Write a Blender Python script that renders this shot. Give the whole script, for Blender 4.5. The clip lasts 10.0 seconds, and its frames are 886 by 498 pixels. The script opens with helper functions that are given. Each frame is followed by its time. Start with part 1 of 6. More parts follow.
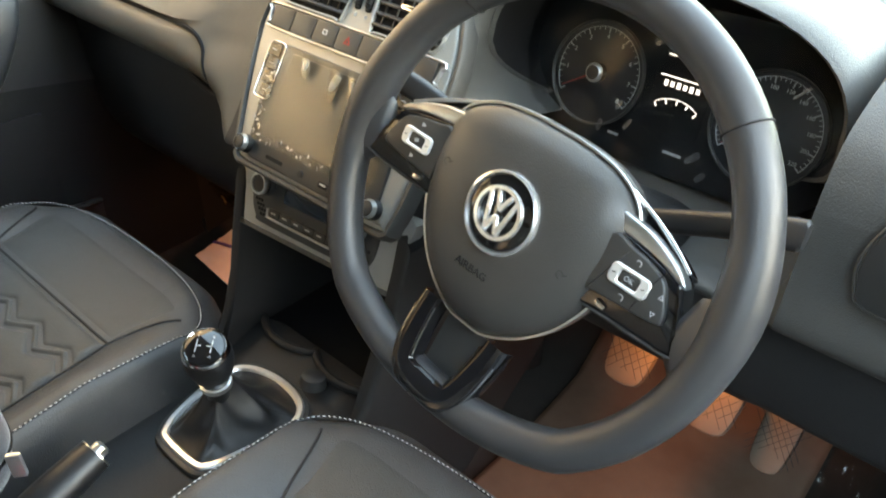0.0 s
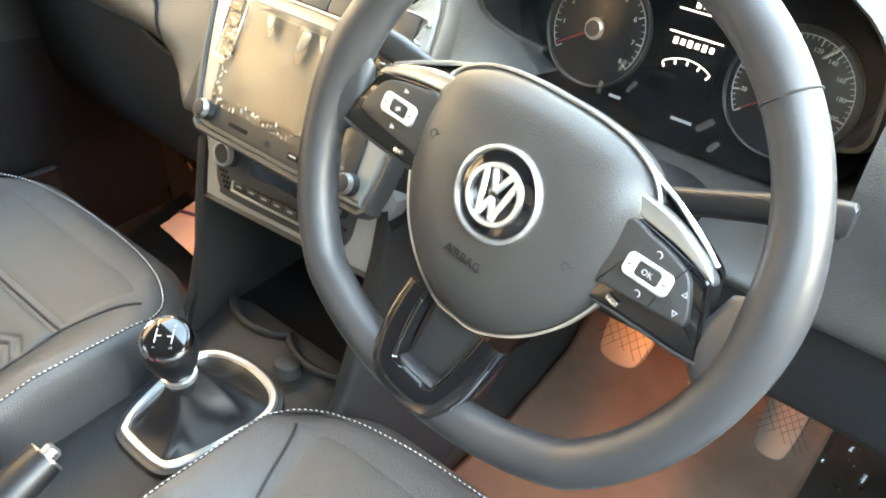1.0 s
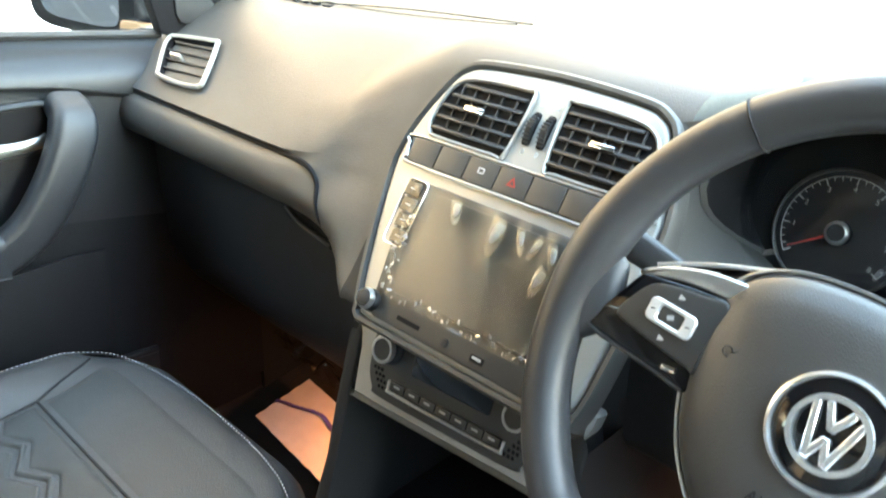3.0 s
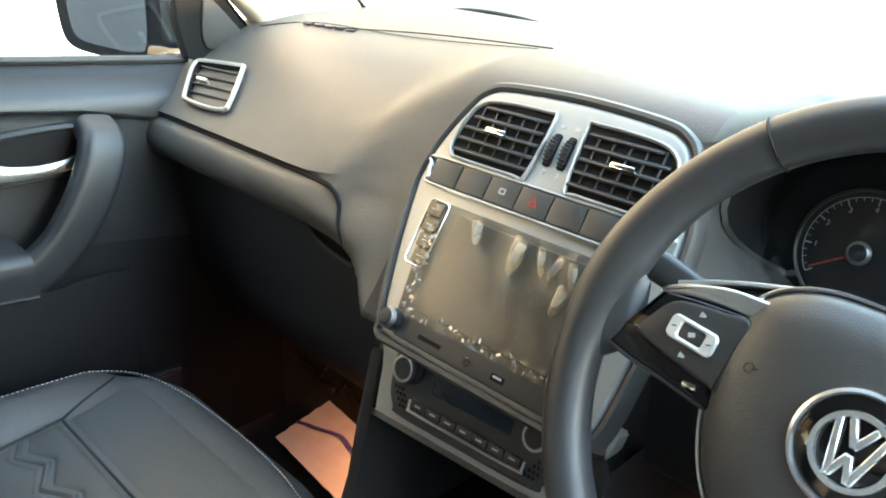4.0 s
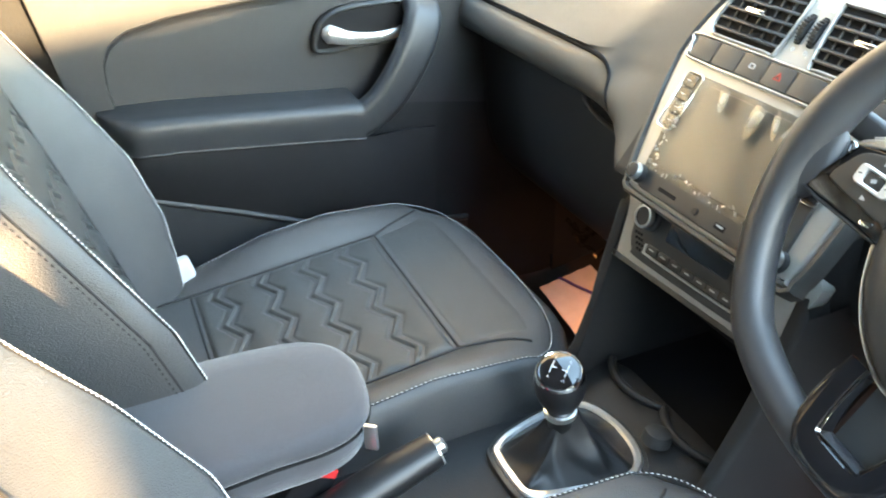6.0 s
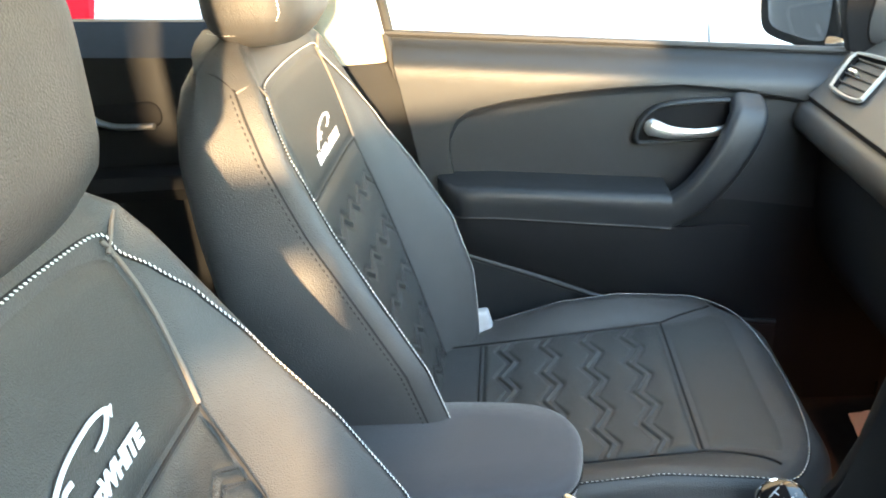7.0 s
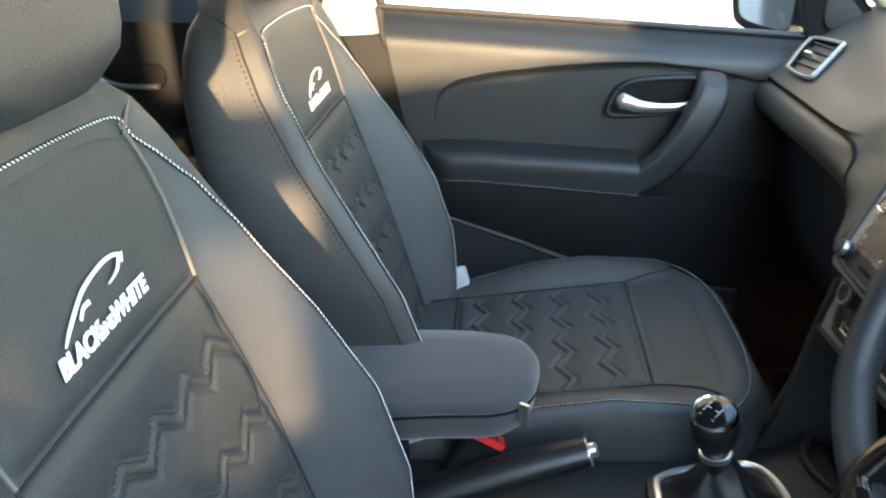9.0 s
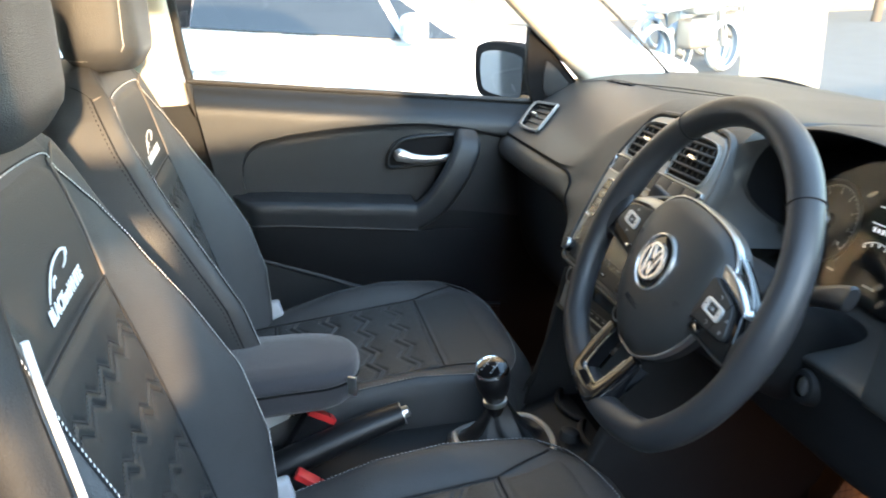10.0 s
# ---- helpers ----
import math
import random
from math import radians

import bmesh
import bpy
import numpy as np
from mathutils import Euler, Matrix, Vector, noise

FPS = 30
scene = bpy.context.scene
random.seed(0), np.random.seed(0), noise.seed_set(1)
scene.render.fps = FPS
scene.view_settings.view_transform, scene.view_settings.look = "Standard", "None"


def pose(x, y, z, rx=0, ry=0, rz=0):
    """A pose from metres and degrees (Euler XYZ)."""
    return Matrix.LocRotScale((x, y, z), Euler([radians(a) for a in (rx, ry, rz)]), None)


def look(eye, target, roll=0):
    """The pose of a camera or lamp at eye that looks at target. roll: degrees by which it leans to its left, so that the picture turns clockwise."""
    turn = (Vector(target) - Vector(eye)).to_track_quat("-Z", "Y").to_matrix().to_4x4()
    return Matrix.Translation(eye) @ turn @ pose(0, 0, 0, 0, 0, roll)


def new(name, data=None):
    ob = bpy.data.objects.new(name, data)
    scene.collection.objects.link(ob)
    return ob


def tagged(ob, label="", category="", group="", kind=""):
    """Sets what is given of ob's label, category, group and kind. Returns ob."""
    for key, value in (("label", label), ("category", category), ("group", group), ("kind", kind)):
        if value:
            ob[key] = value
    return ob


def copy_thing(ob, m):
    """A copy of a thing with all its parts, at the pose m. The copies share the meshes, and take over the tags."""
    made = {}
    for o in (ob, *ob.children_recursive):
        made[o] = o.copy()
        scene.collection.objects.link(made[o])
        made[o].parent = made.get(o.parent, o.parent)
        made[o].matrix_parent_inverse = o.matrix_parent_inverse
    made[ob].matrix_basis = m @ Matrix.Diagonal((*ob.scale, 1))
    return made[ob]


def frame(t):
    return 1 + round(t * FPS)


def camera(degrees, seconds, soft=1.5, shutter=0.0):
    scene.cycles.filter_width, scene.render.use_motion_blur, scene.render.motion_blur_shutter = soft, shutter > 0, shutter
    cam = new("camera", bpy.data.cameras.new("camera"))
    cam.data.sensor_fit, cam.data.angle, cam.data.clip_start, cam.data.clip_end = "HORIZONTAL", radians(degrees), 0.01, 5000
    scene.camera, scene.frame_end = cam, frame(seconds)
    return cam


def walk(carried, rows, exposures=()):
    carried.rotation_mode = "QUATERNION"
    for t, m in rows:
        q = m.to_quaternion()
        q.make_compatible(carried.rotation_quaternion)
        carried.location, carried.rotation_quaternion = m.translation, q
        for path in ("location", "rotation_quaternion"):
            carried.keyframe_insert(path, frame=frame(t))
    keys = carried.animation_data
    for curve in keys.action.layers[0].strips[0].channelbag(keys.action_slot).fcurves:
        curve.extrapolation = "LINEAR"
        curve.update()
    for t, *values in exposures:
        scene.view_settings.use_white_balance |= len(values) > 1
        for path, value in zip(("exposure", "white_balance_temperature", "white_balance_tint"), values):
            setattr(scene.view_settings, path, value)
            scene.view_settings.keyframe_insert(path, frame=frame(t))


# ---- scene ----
cam = camera(56.5, 10.0, soft=1.8, shutter=0.2)
PATH = [
    (0, (0.683, -0.43, 1.232), (-0.418, 0.77, 0.071), -0.2),
    (0.5, (0.66, -0.421, 1.197), (-0.356, 0.764, -0.053), 1.1),
    (1, (0.622, -0.374, 1.2), (-0.395, 0.815, -0.047), 0.4),
    (1.5, (0.59, -0.36, 1.208), (-0.446, 0.898, 0.048), 0.4),
    (2, (0.521, -0.401, 1.168), (-0.568, 0.898, 0.106), 2.0),
    (2.5, (0.466, -0.436, 1.127), (-0.673, 0.885, 0.148), 2.7),
    (3, (0.443, -0.404, 1.156), (-0.796, 0.905, 0.288), 1.7),
    (3.2, (0.435, -0.395, 1.164), (-0.823, 0.934, 0.357), 1.9),
    (4.3, (0.459, -0.435, 1.14), (-0.858, 0.818, 0.306), 1.2),
    (4.5, (0.469, -0.457, 1.127), (-0.877, 0.743, 0.264), 1.3),
    (5, (0.506, -0.495, 1.099), (-0.908, 0.554, 0.149), 0.1),
    (5.2, (0.519, -0.498, 1.095), (-0.911, 0.498, 0.112), -0.6),
    (6.3, (0.662, -0.449, 1.201), (-1.046, -0.056, 0.239), -3.3),
    (6.5, (0.687, -0.416, 1.21), (-1.086, -0.248, 0.298), -3.9),
    (7, (0.712, -0.355, 1.22), (-1.102, -0.552, 0.403), -5.3),
    (7.5, (0.713, -0.333, 1.224), (-1.086, -0.76, 0.461), -6.6),
    (8, (0.731, -0.337, 1.208), (-1.043, -0.884, 0.464), -6.9),
    (8.5, (0.768, -0.313, 1.17), (-1.005, -0.818, 0.396), -5.9),
    (9, (0.84, -0.322, 1.17), (-0.988, -0.508, 0.38), -3.3),
    (9.5, (0.986, -0.398, 1.179), (-0.883, -0.265, 0.478), -3.3),
    (10, (1.149, -0.4, 1.188), (-0.713, -0.027, 0.558), -1.6),
]
EXPOSURES = [(0, 5.75, 10500, 12), (0.5, 6.55, 10800, 12), (1, 6.95, 10200, 12), (1.5, 6.2, 9900, 8), (2, 5.95, 8700, 8), (2.5, 6.3, 8900, 8), (3.2, 6.35, 8700, 8), (4.3, 5.7, 8600, 8), (4.5, 5.7, 8700, 8), (5, 6.3, 8700, 8), (5.2, 6.35, 8600, 8), (6.3, 6.35, 8300, 8), (6.5, 6.22, 8100, 8), (7, 5.5, 8000, 8), (7.5, 4.6, 7700, 8), (8, 4.45, 7700, 8), (8.5, 4.65, 7600, 10), (9, 4.95, 7500, 10), (9.5, 4.9, 7200, 10), (10, 4.65, 7300, 10)]
walk(cam, [(t, look(eye, target, roll)) for t, eye, target, roll in PATH], EXPOSURES)

# ---- world, sun, exposure ----
world = bpy.data.worlds.new("world")
scene.world = world
world.use_nodes = True
wn = world.node_tree
sky = wn.nodes.new("ShaderNodeTexSky")
sky.sky_type, sky.sun_disc = "NISHITA", False
SUN_EL, SUN_AZ = radians(10.0), radians(80.0)      # azimuth from +y towards +x
sky.sun_elevation, sky.sun_rotation = SUN_EL, SUN_AZ
sky.dust_density, sky.air_density, sky.ozone_density = 0.20, 1.0, 1.6
wn.links.new(sky.outputs[0], wn.nodes["Background"].inputs[0])
wn.nodes["Background"].inputs[1].default_value = 0.15
to_sun = Vector((math.sin(SUN_AZ) * math.cos(SUN_EL), math.cos(SUN_AZ) * math.cos(SUN_EL), math.sin(SUN_EL)))
sun = new("sun", bpy.data.lights.new("sun", "SUN"))
sun.data.energy, sun.data.angle, sun.data.color = 0.80, radians(1.0), (1.0, 0.74, 0.47)
sun.matrix_basis = look(to_sun * 20, (0, 0, 0))


def footwell_lamp(x, y, z, watts):
    """Warm courtesy lamp under the dashboard, lit while a door stands open."""
    lamp = new("courtesy_lamp_light", bpy.data.lights.new("courtesy_lamp_light", "AREA"))
    lamp.data.energy, lamp.data.color, lamp.data.size = watts, (1.0, 0.42, 0.16), 0.03
    lamp.matrix_basis = pose(x, y, z, 0, 0, 0)


footwell_lamp(0.40, 0.30, 0.60, 0.010)
footwell_lamp(-0.30, 0.30, 0.44, 0.016)

# ---- materials ----
def material(name, color, rough=0.5, metal=0.0, var=0.12, scale=40.0, bump=0.15, bump_scale=600.0, big=4.0,
             spec=0.5, coat=0.0, sheen=0.0, color2=None, random_tint=0.0):
    """Principled surface with variation at two scales and a fine relief."""
    m = bpy.data.materials.new(name)
    m.use_nodes = True
    nt, b = m.node_tree, m.node_tree.nodes["Principled BSDF"]
    tc = nt.nodes.new("ShaderNodeTexCoord")
    n1, n2 = nt.nodes.new("ShaderNodeTexNoise"), nt.nodes.new("ShaderNodeTexNoise")
    n1.inputs["Scale"].default_value, n2.inputs["Scale"].default_value = scale, big
    n1.inputs["Detail"].default_value, n2.inputs["Detail"].default_value = 4.0, 3.0
    for n in (n1, n2):
        nt.links.new(tc.outputs["Object"], n.inputs["Vector"])
    add = nt.nodes.new("ShaderNodeMath")
    add.operation = "ADD"
    nt.links.new(n1.outputs["Fac"], add.inputs[0]), nt.links.new(n2.outputs["Fac"], add.inputs[1])
    ramp = nt.nodes.new("ShaderNodeMapRange")
    ramp.inputs["From Min"].default_value, ramp.inputs["From Max"].default_value = 0.6, 1.4
    nt.links.new(add.outputs[0], ramp.inputs["Value"])
    mix = nt.nodes.new("ShaderNodeMix")
    mix.data_type = "RGBA"
    lo, hi = (color, color2) if color2 else ([c * (1 - var) for c in color], [c * (1 + var) for c in color])
    mix.inputs[6].default_value, mix.inputs[7].default_value = (*lo, 1), (*hi, 1)
    nt.links.new(ramp.outputs[0], mix.inputs[0])
    nt.links.new(mix.outputs[2], b.inputs["Base Color"])
    rr = nt.nodes.new("ShaderNodeMapRange")
    rr.inputs["To Min"].default_value, rr.inputs["To Max"].default_value = max(0.02, rough - 0.06), min(1, rough + 0.06)
    nt.links.new(n2.outputs["Fac"], rr.inputs["Value"])
    nt.links.new(rr.outputs[0], b.inputs["Roughness"])
    b.inputs["Metallic"].default_value, b.inputs["Specular IOR Level"].default_value = metal, spec
    b.inputs["Coat Weight"].default_value, b.inputs["Coat Roughness"].default_value = coat, 0.06
    b.inputs["Sheen Weight"].default_value, b.inputs["Sheen Roughness"].default_value = sheen, 0.4
    if bump:
        v = nt.nodes.new("ShaderNodeTexVoronoi")
        v.inputs["Scale"].default_value = bump_scale
        nt.links.new(tc.outputs["Object"], v.inputs["Vector"])
        bp = nt.nodes.new("ShaderNodeBump")
        bp.inputs["Strength"].default_value, bp.inputs["Distance"].default_value = bump, 0.001
        nt.links.new(v.outputs["Distance"], bp.inputs["Height"])
        nt.links.new(bp.outputs[0], b.inputs["Normal"])
    return m


def glow(name, color, strength):
    m = bpy.data.materials.new(name)
    m.use_nodes = True
    b = m.node_tree.nodes["Principled BSDF"]
    b.inputs["Base Color"].default_value = (*color, 1)
    b.inputs["Emission Color"].default_value, b.inputs["Emission Strength"].default_value = (*color, 1), strength
    return m


def glass(name, tint, gloss=0.07, rough=0.02):
    """Thin pane: clear, with a weak mirror on it."""
    m = bpy.data.materials.new(name)
    m.use_nodes = True
    nt = m.node_tree
    nt.nodes.remove(nt.nodes["Principled BSDF"])
    tr, gl, mx = (nt.nodes.new(k) for k in ("ShaderNodeBsdfTransparent", "ShaderNodeBsdfGlossy", "ShaderNodeMixShader"))
    tr.inputs[0].default_value, gl.inputs["Roughness"].default_value, mx.inputs[0].default_value = (*tint, 1), rough, gloss
    nt.links.new(tr.outputs[0], mx.inputs[1]), nt.links.new(gl.outputs[0], mx.inputs[2])
    nt.links.new(mx.outputs[0], nt.nodes["Material Output"].inputs[0])
    return m


LEATHER = material("black_leatherette", (0.041, 0.041, 0.040), 0.46, var=0.10, bump=0.45, bump_scale=700, spec=0.38)
LEATHER_SIDE = material("black_leatherette_side", (0.042, 0.042, 0.043), 0.46, var=0.10, bump=0.50, bump_scale=700)
FABRIC = material("dark_grey_cloth", (0.046, 0.045, 0.051), 0.9, var=0.18, scale=900, bump=0.35, bump_scale=1600, sheen=0.3)
THREAD_WHITE = material("white_thread", (0.72, 0.71, 0.68), 0.7, bump=0)
THREAD_BROWN = material("brown_grey_thread", (0.13, 0.11, 0.095), 0.7, bump=0)
THREAD_BLACK = material("black_thread", (0.008, 0.008, 0.009), 0.8, bump=0)
WHITE_PRINT = material("white_embroidery", (0.80, 0.80, 0.80), 0.6, bump=0.2, bump_scale=1500)
DASH = material("grained_dark_grey_dash_plastic", (0.048, 0.046, 0.043), 0.48, bump=0.30, bump_scale=750)
DASH_LOW = material("black_lower_dash_plastic", (0.015, 0.015, 0.016), 0.6, bump=0.35, bump_scale=750, spec=0.3)
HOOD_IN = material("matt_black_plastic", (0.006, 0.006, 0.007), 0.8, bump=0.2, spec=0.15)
DOOR = material("grained_charcoal_door_plastic", (0.0115, 0.0140, 0.0170), 0.46, bump=0.30, bump_scale=750, spec=0.42)
DOOR_LOW = material("black_door_plastic", (0.010, 0.011, 0.013), 0.6, bump=0.35, bump_scale=750, spec=0.22)
SILVER = material("satin_silver_trim", (0.30, 0.29, 0.27), 0.40, metal=0.40, bump=0.05, bump_scale=1500, var=0.06)
CHROME = material("chrome", (0.82, 0.82, 0.82), 0.10, metal=1.0, bump=0, var=0.03)
SATIN = material("satin_chrome", (0.62, 0.62, 0.61), 0.30, metal=0.92, bump=0, var=0.04)
SATIN_PALE = material("pale_satin_silver", (0.74, 0.73, 0.71), 0.38, metal=0.55, bump=0, var=0.03)
GLOSS = material("gloss_black", (0.006, 0.006, 0.007), 0.08, bump=0, coat=0.4)
EMBLEM = material("bright_emblem_chrome", (0.86, 0.86, 0.85), 0.24, metal=0.85, bump=0, var=0.03)
BUTTON = material("soft_black_button", (0.030, 0.029, 0.028), 0.45, bump=0.05)
RUBBER = material("black_rubber", (0.014, 0.014, 0.015), 0.65, bump=0.15)
WHEEL_LEATHER = material("black_wheel_leather", (0.034, 0.034, 0.036), 0.38, bump=0.14, bump_scale=1500)
AIRBAG = material("grained_wheel_pad", (0.046, 0.044, 0.042), 0.37, bump=0.16, bump_scale=900)
PRINT = material("grey_white_print", (0.42, 0.42, 0.42), 0.5, bump=0)
RED = material("red_print", (0.34, 0.02, 0.015), 0.45, bump=0)
BUCKLE_RED = material("red_plastic", (0.62, 0.03, 0.03), 0.35, bump=0)
SCREEN = material("dark_screen", (0.030, 0.029, 0.027), 0.35, bump=0)
LCD = material("dark_blue_display", (0.010, 0.016, 0.024), 0.15, bump=0)
TRIM_LIGHT = material("cream_pillar_trim", (0.64, 0.58, 0.48), 0.7, var=0.03, bump=0.15, bump_scale=600)
HEADLINER = material("grey_headliner_cloth", (0.22, 0.21, 0.19), 0.95, bump=0.3, bump_scale=900)
CARPET = material("dark_carpet", (0.030, 0.024, 0.021), 0.97, bump=0.8, bump_scale=900, var=0.3)
PAPER = material("brown_floor_paper", (0.115, 0.056, 0.035), 0.75, bump=0.1, bump_scale=60, big=9, color2=(0.155, 0.085, 0.055))
PAPER_PALE = material("pale_floor_paper", (0.70, 0.62, 0.58), 0.7, bump=0.05, bump_scale=60)
BLUE_PRINT = material("violet_blue_print", (0.10, 0.07, 0.30), 0.6, bump=0)
PEDAL = material("grey_pedal_rubber", (0.15, 0.115, 0.09), 0.6, bump=0.1)
BODY = material("white_car_paint", (0.80, 0.80, 0.79), 0.22, bump=0, coat=0.6, var=0.02)
TAIL = material("red_tail_lamp", (0.55, 0.01, 0.02), 0.12, bump=0, coat=0.5)
DARK_GLASS = material("dark_window_glass", (0.020, 0.024, 0.028), 0.05, bump=0)
LEVER = material("soft_grey_stalk", (0.018, 0.018, 0.019), 0.42, bump=0.05)
COLUMN = material("beige_column_plaster", (0.36, 0.33, 0.27), 0.85, bump=0.3, bump_scale=80, scale=8, big=1)
CONCRETE = material("grey_concrete_ground", (0.13, 0.13, 0.125), 0.9, bump=0.4, bump_scale=60, scale=3, big=0.3)
WALL = material("pale_wall", (0.60, 0.56, 0.48), 0.9, bump=0.2, bump_scale=60, scale=4, big=0.4)
MIRROR = material("mirror_glass", (0.9, 0.9, 0.9), 0.02, metal=1.0, bump=0, var=0)
PANE = glass("clear_pane", (0.93, 0.96, 0.95))
FILM = glass("crinkled_clear_film", (0.90, 0.87, 0.81), 0.06, 0.25)
FOLD = glass("film_fold", (0.96, 0.95, 0.93), 0.16, 0.35)
FOLD_BRIGHT = glass("bright_film_fold", (0.96, 0.93, 0.86), 0.10, 0.35)
FOLD_GLINT = glass("gleaming_film_fold", (0.97, 0.94, 0.87), 0.34, 0.28)
FILM_FLOOR = glass("loose_clear_film", (0.80, 0.78, 0.76), 0.035, 0.10)
LIT = glow("lit_display_print", (0.85, 0.9, 1.0), 0.045)
KNOB = material("soft_black_knob", (0.010, 0.010, 0.011), 0.42, bump=0.1)
HINGE = material("pale_grey_plastic", (0.40, 0.41, 0.43), 0.45, bump=0.05)
# surfaces of the added light-blocking walls, dark so they bounce little
WALL_DARK = material("light_blocker_dark_grey", (0.055, 0.06, 0.066), 0.9, bump=0.2, bump_scale=60, scale=4, big=0.4)
WALL_WEST = material("sky_blocker_grey_brown", (0.17, 0.155, 0.135), 0.9, bump=0.3, bump_scale=30, scale=3, big=0.3)
# far motorcycles: windscreen glare is painted in as pale blue-grey
BIKE = material("glare_pale_and_print_grey", (0.32, 0.37, 0.42), 0.7, bump=0)
BLUE_GREY = material("glare_washed_blue_grey", (0.30, 0.37, 0.44), 0.6, bump=0)


# ---- mesh helpers ----
def part(name, bm, mat, parent=None, label="", sharp=38, sub=0):
    """Links a bmesh as one mesh object, under a thing or a part."""
    me = bpy.data.meshes.new(name)
    bmesh.ops.recalc_face_normals(bm, faces=bm.faces)
    bm.to_mesh(me)
    bm.free()
    me.materials.append(mat)
    me.shade_smooth()
    me.set_sharp_from_angle(angle=radians(sharp))
    ob = new(name, me)
    if parent:
        ob.parent = parent
    if label:
        ob["label"] = label
    if sub:
        s = ob.modifiers.new("smooth", "SUBSURF")
        s.levels = s.render_levels = sub
    return ob


def thing(name, label, category, m=None, group="", kind=""):
    ob = new(name)
    if m is not None:
        ob.matrix_basis = m
    return tagged(ob, label, category, group, kind)


def axes(o, x, y):
    """A pose with its origin at o, its x axis along x and its y axis near y."""
    x = Vector(x).normalized()
    z = x.cross(Vector(y)).normalized()
    y = z.cross(x)
    return Matrix(((x.x, y.x, z.x, o[0]), (x.y, y.y, z.y, o[1]), (x.z, y.z, z.z, o[2]), (0, 0, 0, 1)))


def add(bm, other):
    me = bpy.data.meshes.new("joined")
    other.to_mesh(me)
    other.free()
    bm.from_mesh(me)
    bpy.data.meshes.remove(me)
    return bm


def joined(parts):
    bm = bmesh.new()
    for p in parts:
        add(bm, p)
    return bm


def moved(bm, m):
    bm.transform(m)
    return bm


def box(sx, sy, sz, m=None, bevel=0.003, seg=2):
    bm = bmesh.new()
    bmesh.ops.create_cube(bm, size=1)
    bmesh.ops.scale(bm, vec=(sx, sy, sz), verts=bm.verts)
    if bevel:
        bmesh.ops.bevel(bm, geom=bm.edges[:], offset=min(bevel, 0.45 * min(sx, sy, sz)), segments=seg, profile=0.6, affect="EDGES")
    return moved(bm, m) if m is not None else bm


def rrect(w, h, r, n=5):
    r = min(r, 0.49 * min(w, h))
    out = []
    for cx, cy, a0 in ((w / 2 - r, h / 2 - r, 0), (-w / 2 + r, h / 2 - r, 90), (-w / 2 + r, -h / 2 + r, 180), (w / 2 - r, -h / 2 + r, 270)):
        for k in range(n + 1):
            a = radians(a0 + 90 * k / n)
            out.append((cx + r * math.cos(a), cy + r * math.sin(a)))
    return out


def spline(pts, n=6, closed=False):
    """Catmull-Rom through points of any dimension."""
    pts = [Vector(p) for p in pts]
    out, k = [], len(pts)
    for i in range(k if closed else k - 1):
        p = [pts[(i + d) % k] if closed else pts[min(max(i + d, 0), k - 1)] for d in (-1, 0, 1, 2)]
        for j in range(n):
            t = j / n
            out.append(0.5 * (2 * p[1] + (p[2] - p[0]) * t + (2 * p[0] - 5 * p[1] + 4 * p[2] - p[3]) * t * t
                              + (3 * p[1] - p[0] - 3 * p[2] + p[3]) * t ** 3))
    if not closed:
        out.append(pts[-1])
    return out


def scaled(pts, f):
    c = sum((Vector(p) for p in pts), Vector((0, 0))) / len(pts)
    return [c + (Vector(p) - c) * f for p in pts]


def inset(pts, d):
    """The outline moved inwards by d (outwards: minus)."""
    n, out = len(pts), []
    area = sum(pts[i][0] * pts[(i + 1) % n][1] - pts[(i + 1) % n][0] * pts[i][1] for i in range(n))
    s = 1 if area > 0 else -1
    for i in range(n):
        t = Vector(pts[(i + 1) % n]) - Vector(pts[i - 1])
        t = t.normalized() if t.length else Vector((1, 0))
        out.append(Vector(pts[i]) + Vector((-t.y, t.x)) * d * s)
    return out


def loft(rings, cap=True, closed=True):
    bm = bmesh.new()
    vs = [[bm.verts.new(p) for p in r] for r in rings]
    n = len(vs[0])
    for a, b in zip(vs, vs[1:]):
        for i in range(n if closed else n - 1):
            j = (i + 1) % n
            bm.faces.new((a[i], a[j], b[j], b[i]))
    if cap and closed:
        bm.faces.new(vs[0])
        bm.faces.new(vs[-1][::-1])
    return bm


def prism(pts, depth, bevel=0.002, m=None, steps=2):
    """A plate of that outline in xy, from z 0 to depth, its upper edge rounded."""
    rings = [[(*p, 0) for p in pts]]
    bevel = min(bevel, depth * 0.9)
    if bevel:
        for k in range(steps + 1):
            a = radians(90 * k / steps)
            q = inset(pts, bevel * (1 - math.cos(a)))
            rings.append([(*p, depth - bevel + bevel * math.sin(a)) for p in q])
    else:
        rings.append([(*p, depth) for p in pts])
    bm = loft(rings)
    return moved(bm, m) if m is not None else bm


def frame_ring(outer, inner, depth, bevel=0.0015, m=None):
    """A flat ring between two outlines with as many points each."""
    o, i = outer, inner
    rings = [[(*p, 0) for p in o], [(*p, depth - bevel) for p in o], [(*p, depth) for p in inset(o, bevel)],
             [(*p, depth) for p in inset(i, -bevel)], [(*p, depth - bevel) for p in i], [(*p, 0) for p in i]]
    bm = loft(rings, cap=False)
    return moved(bm, m) if m is not None else bm


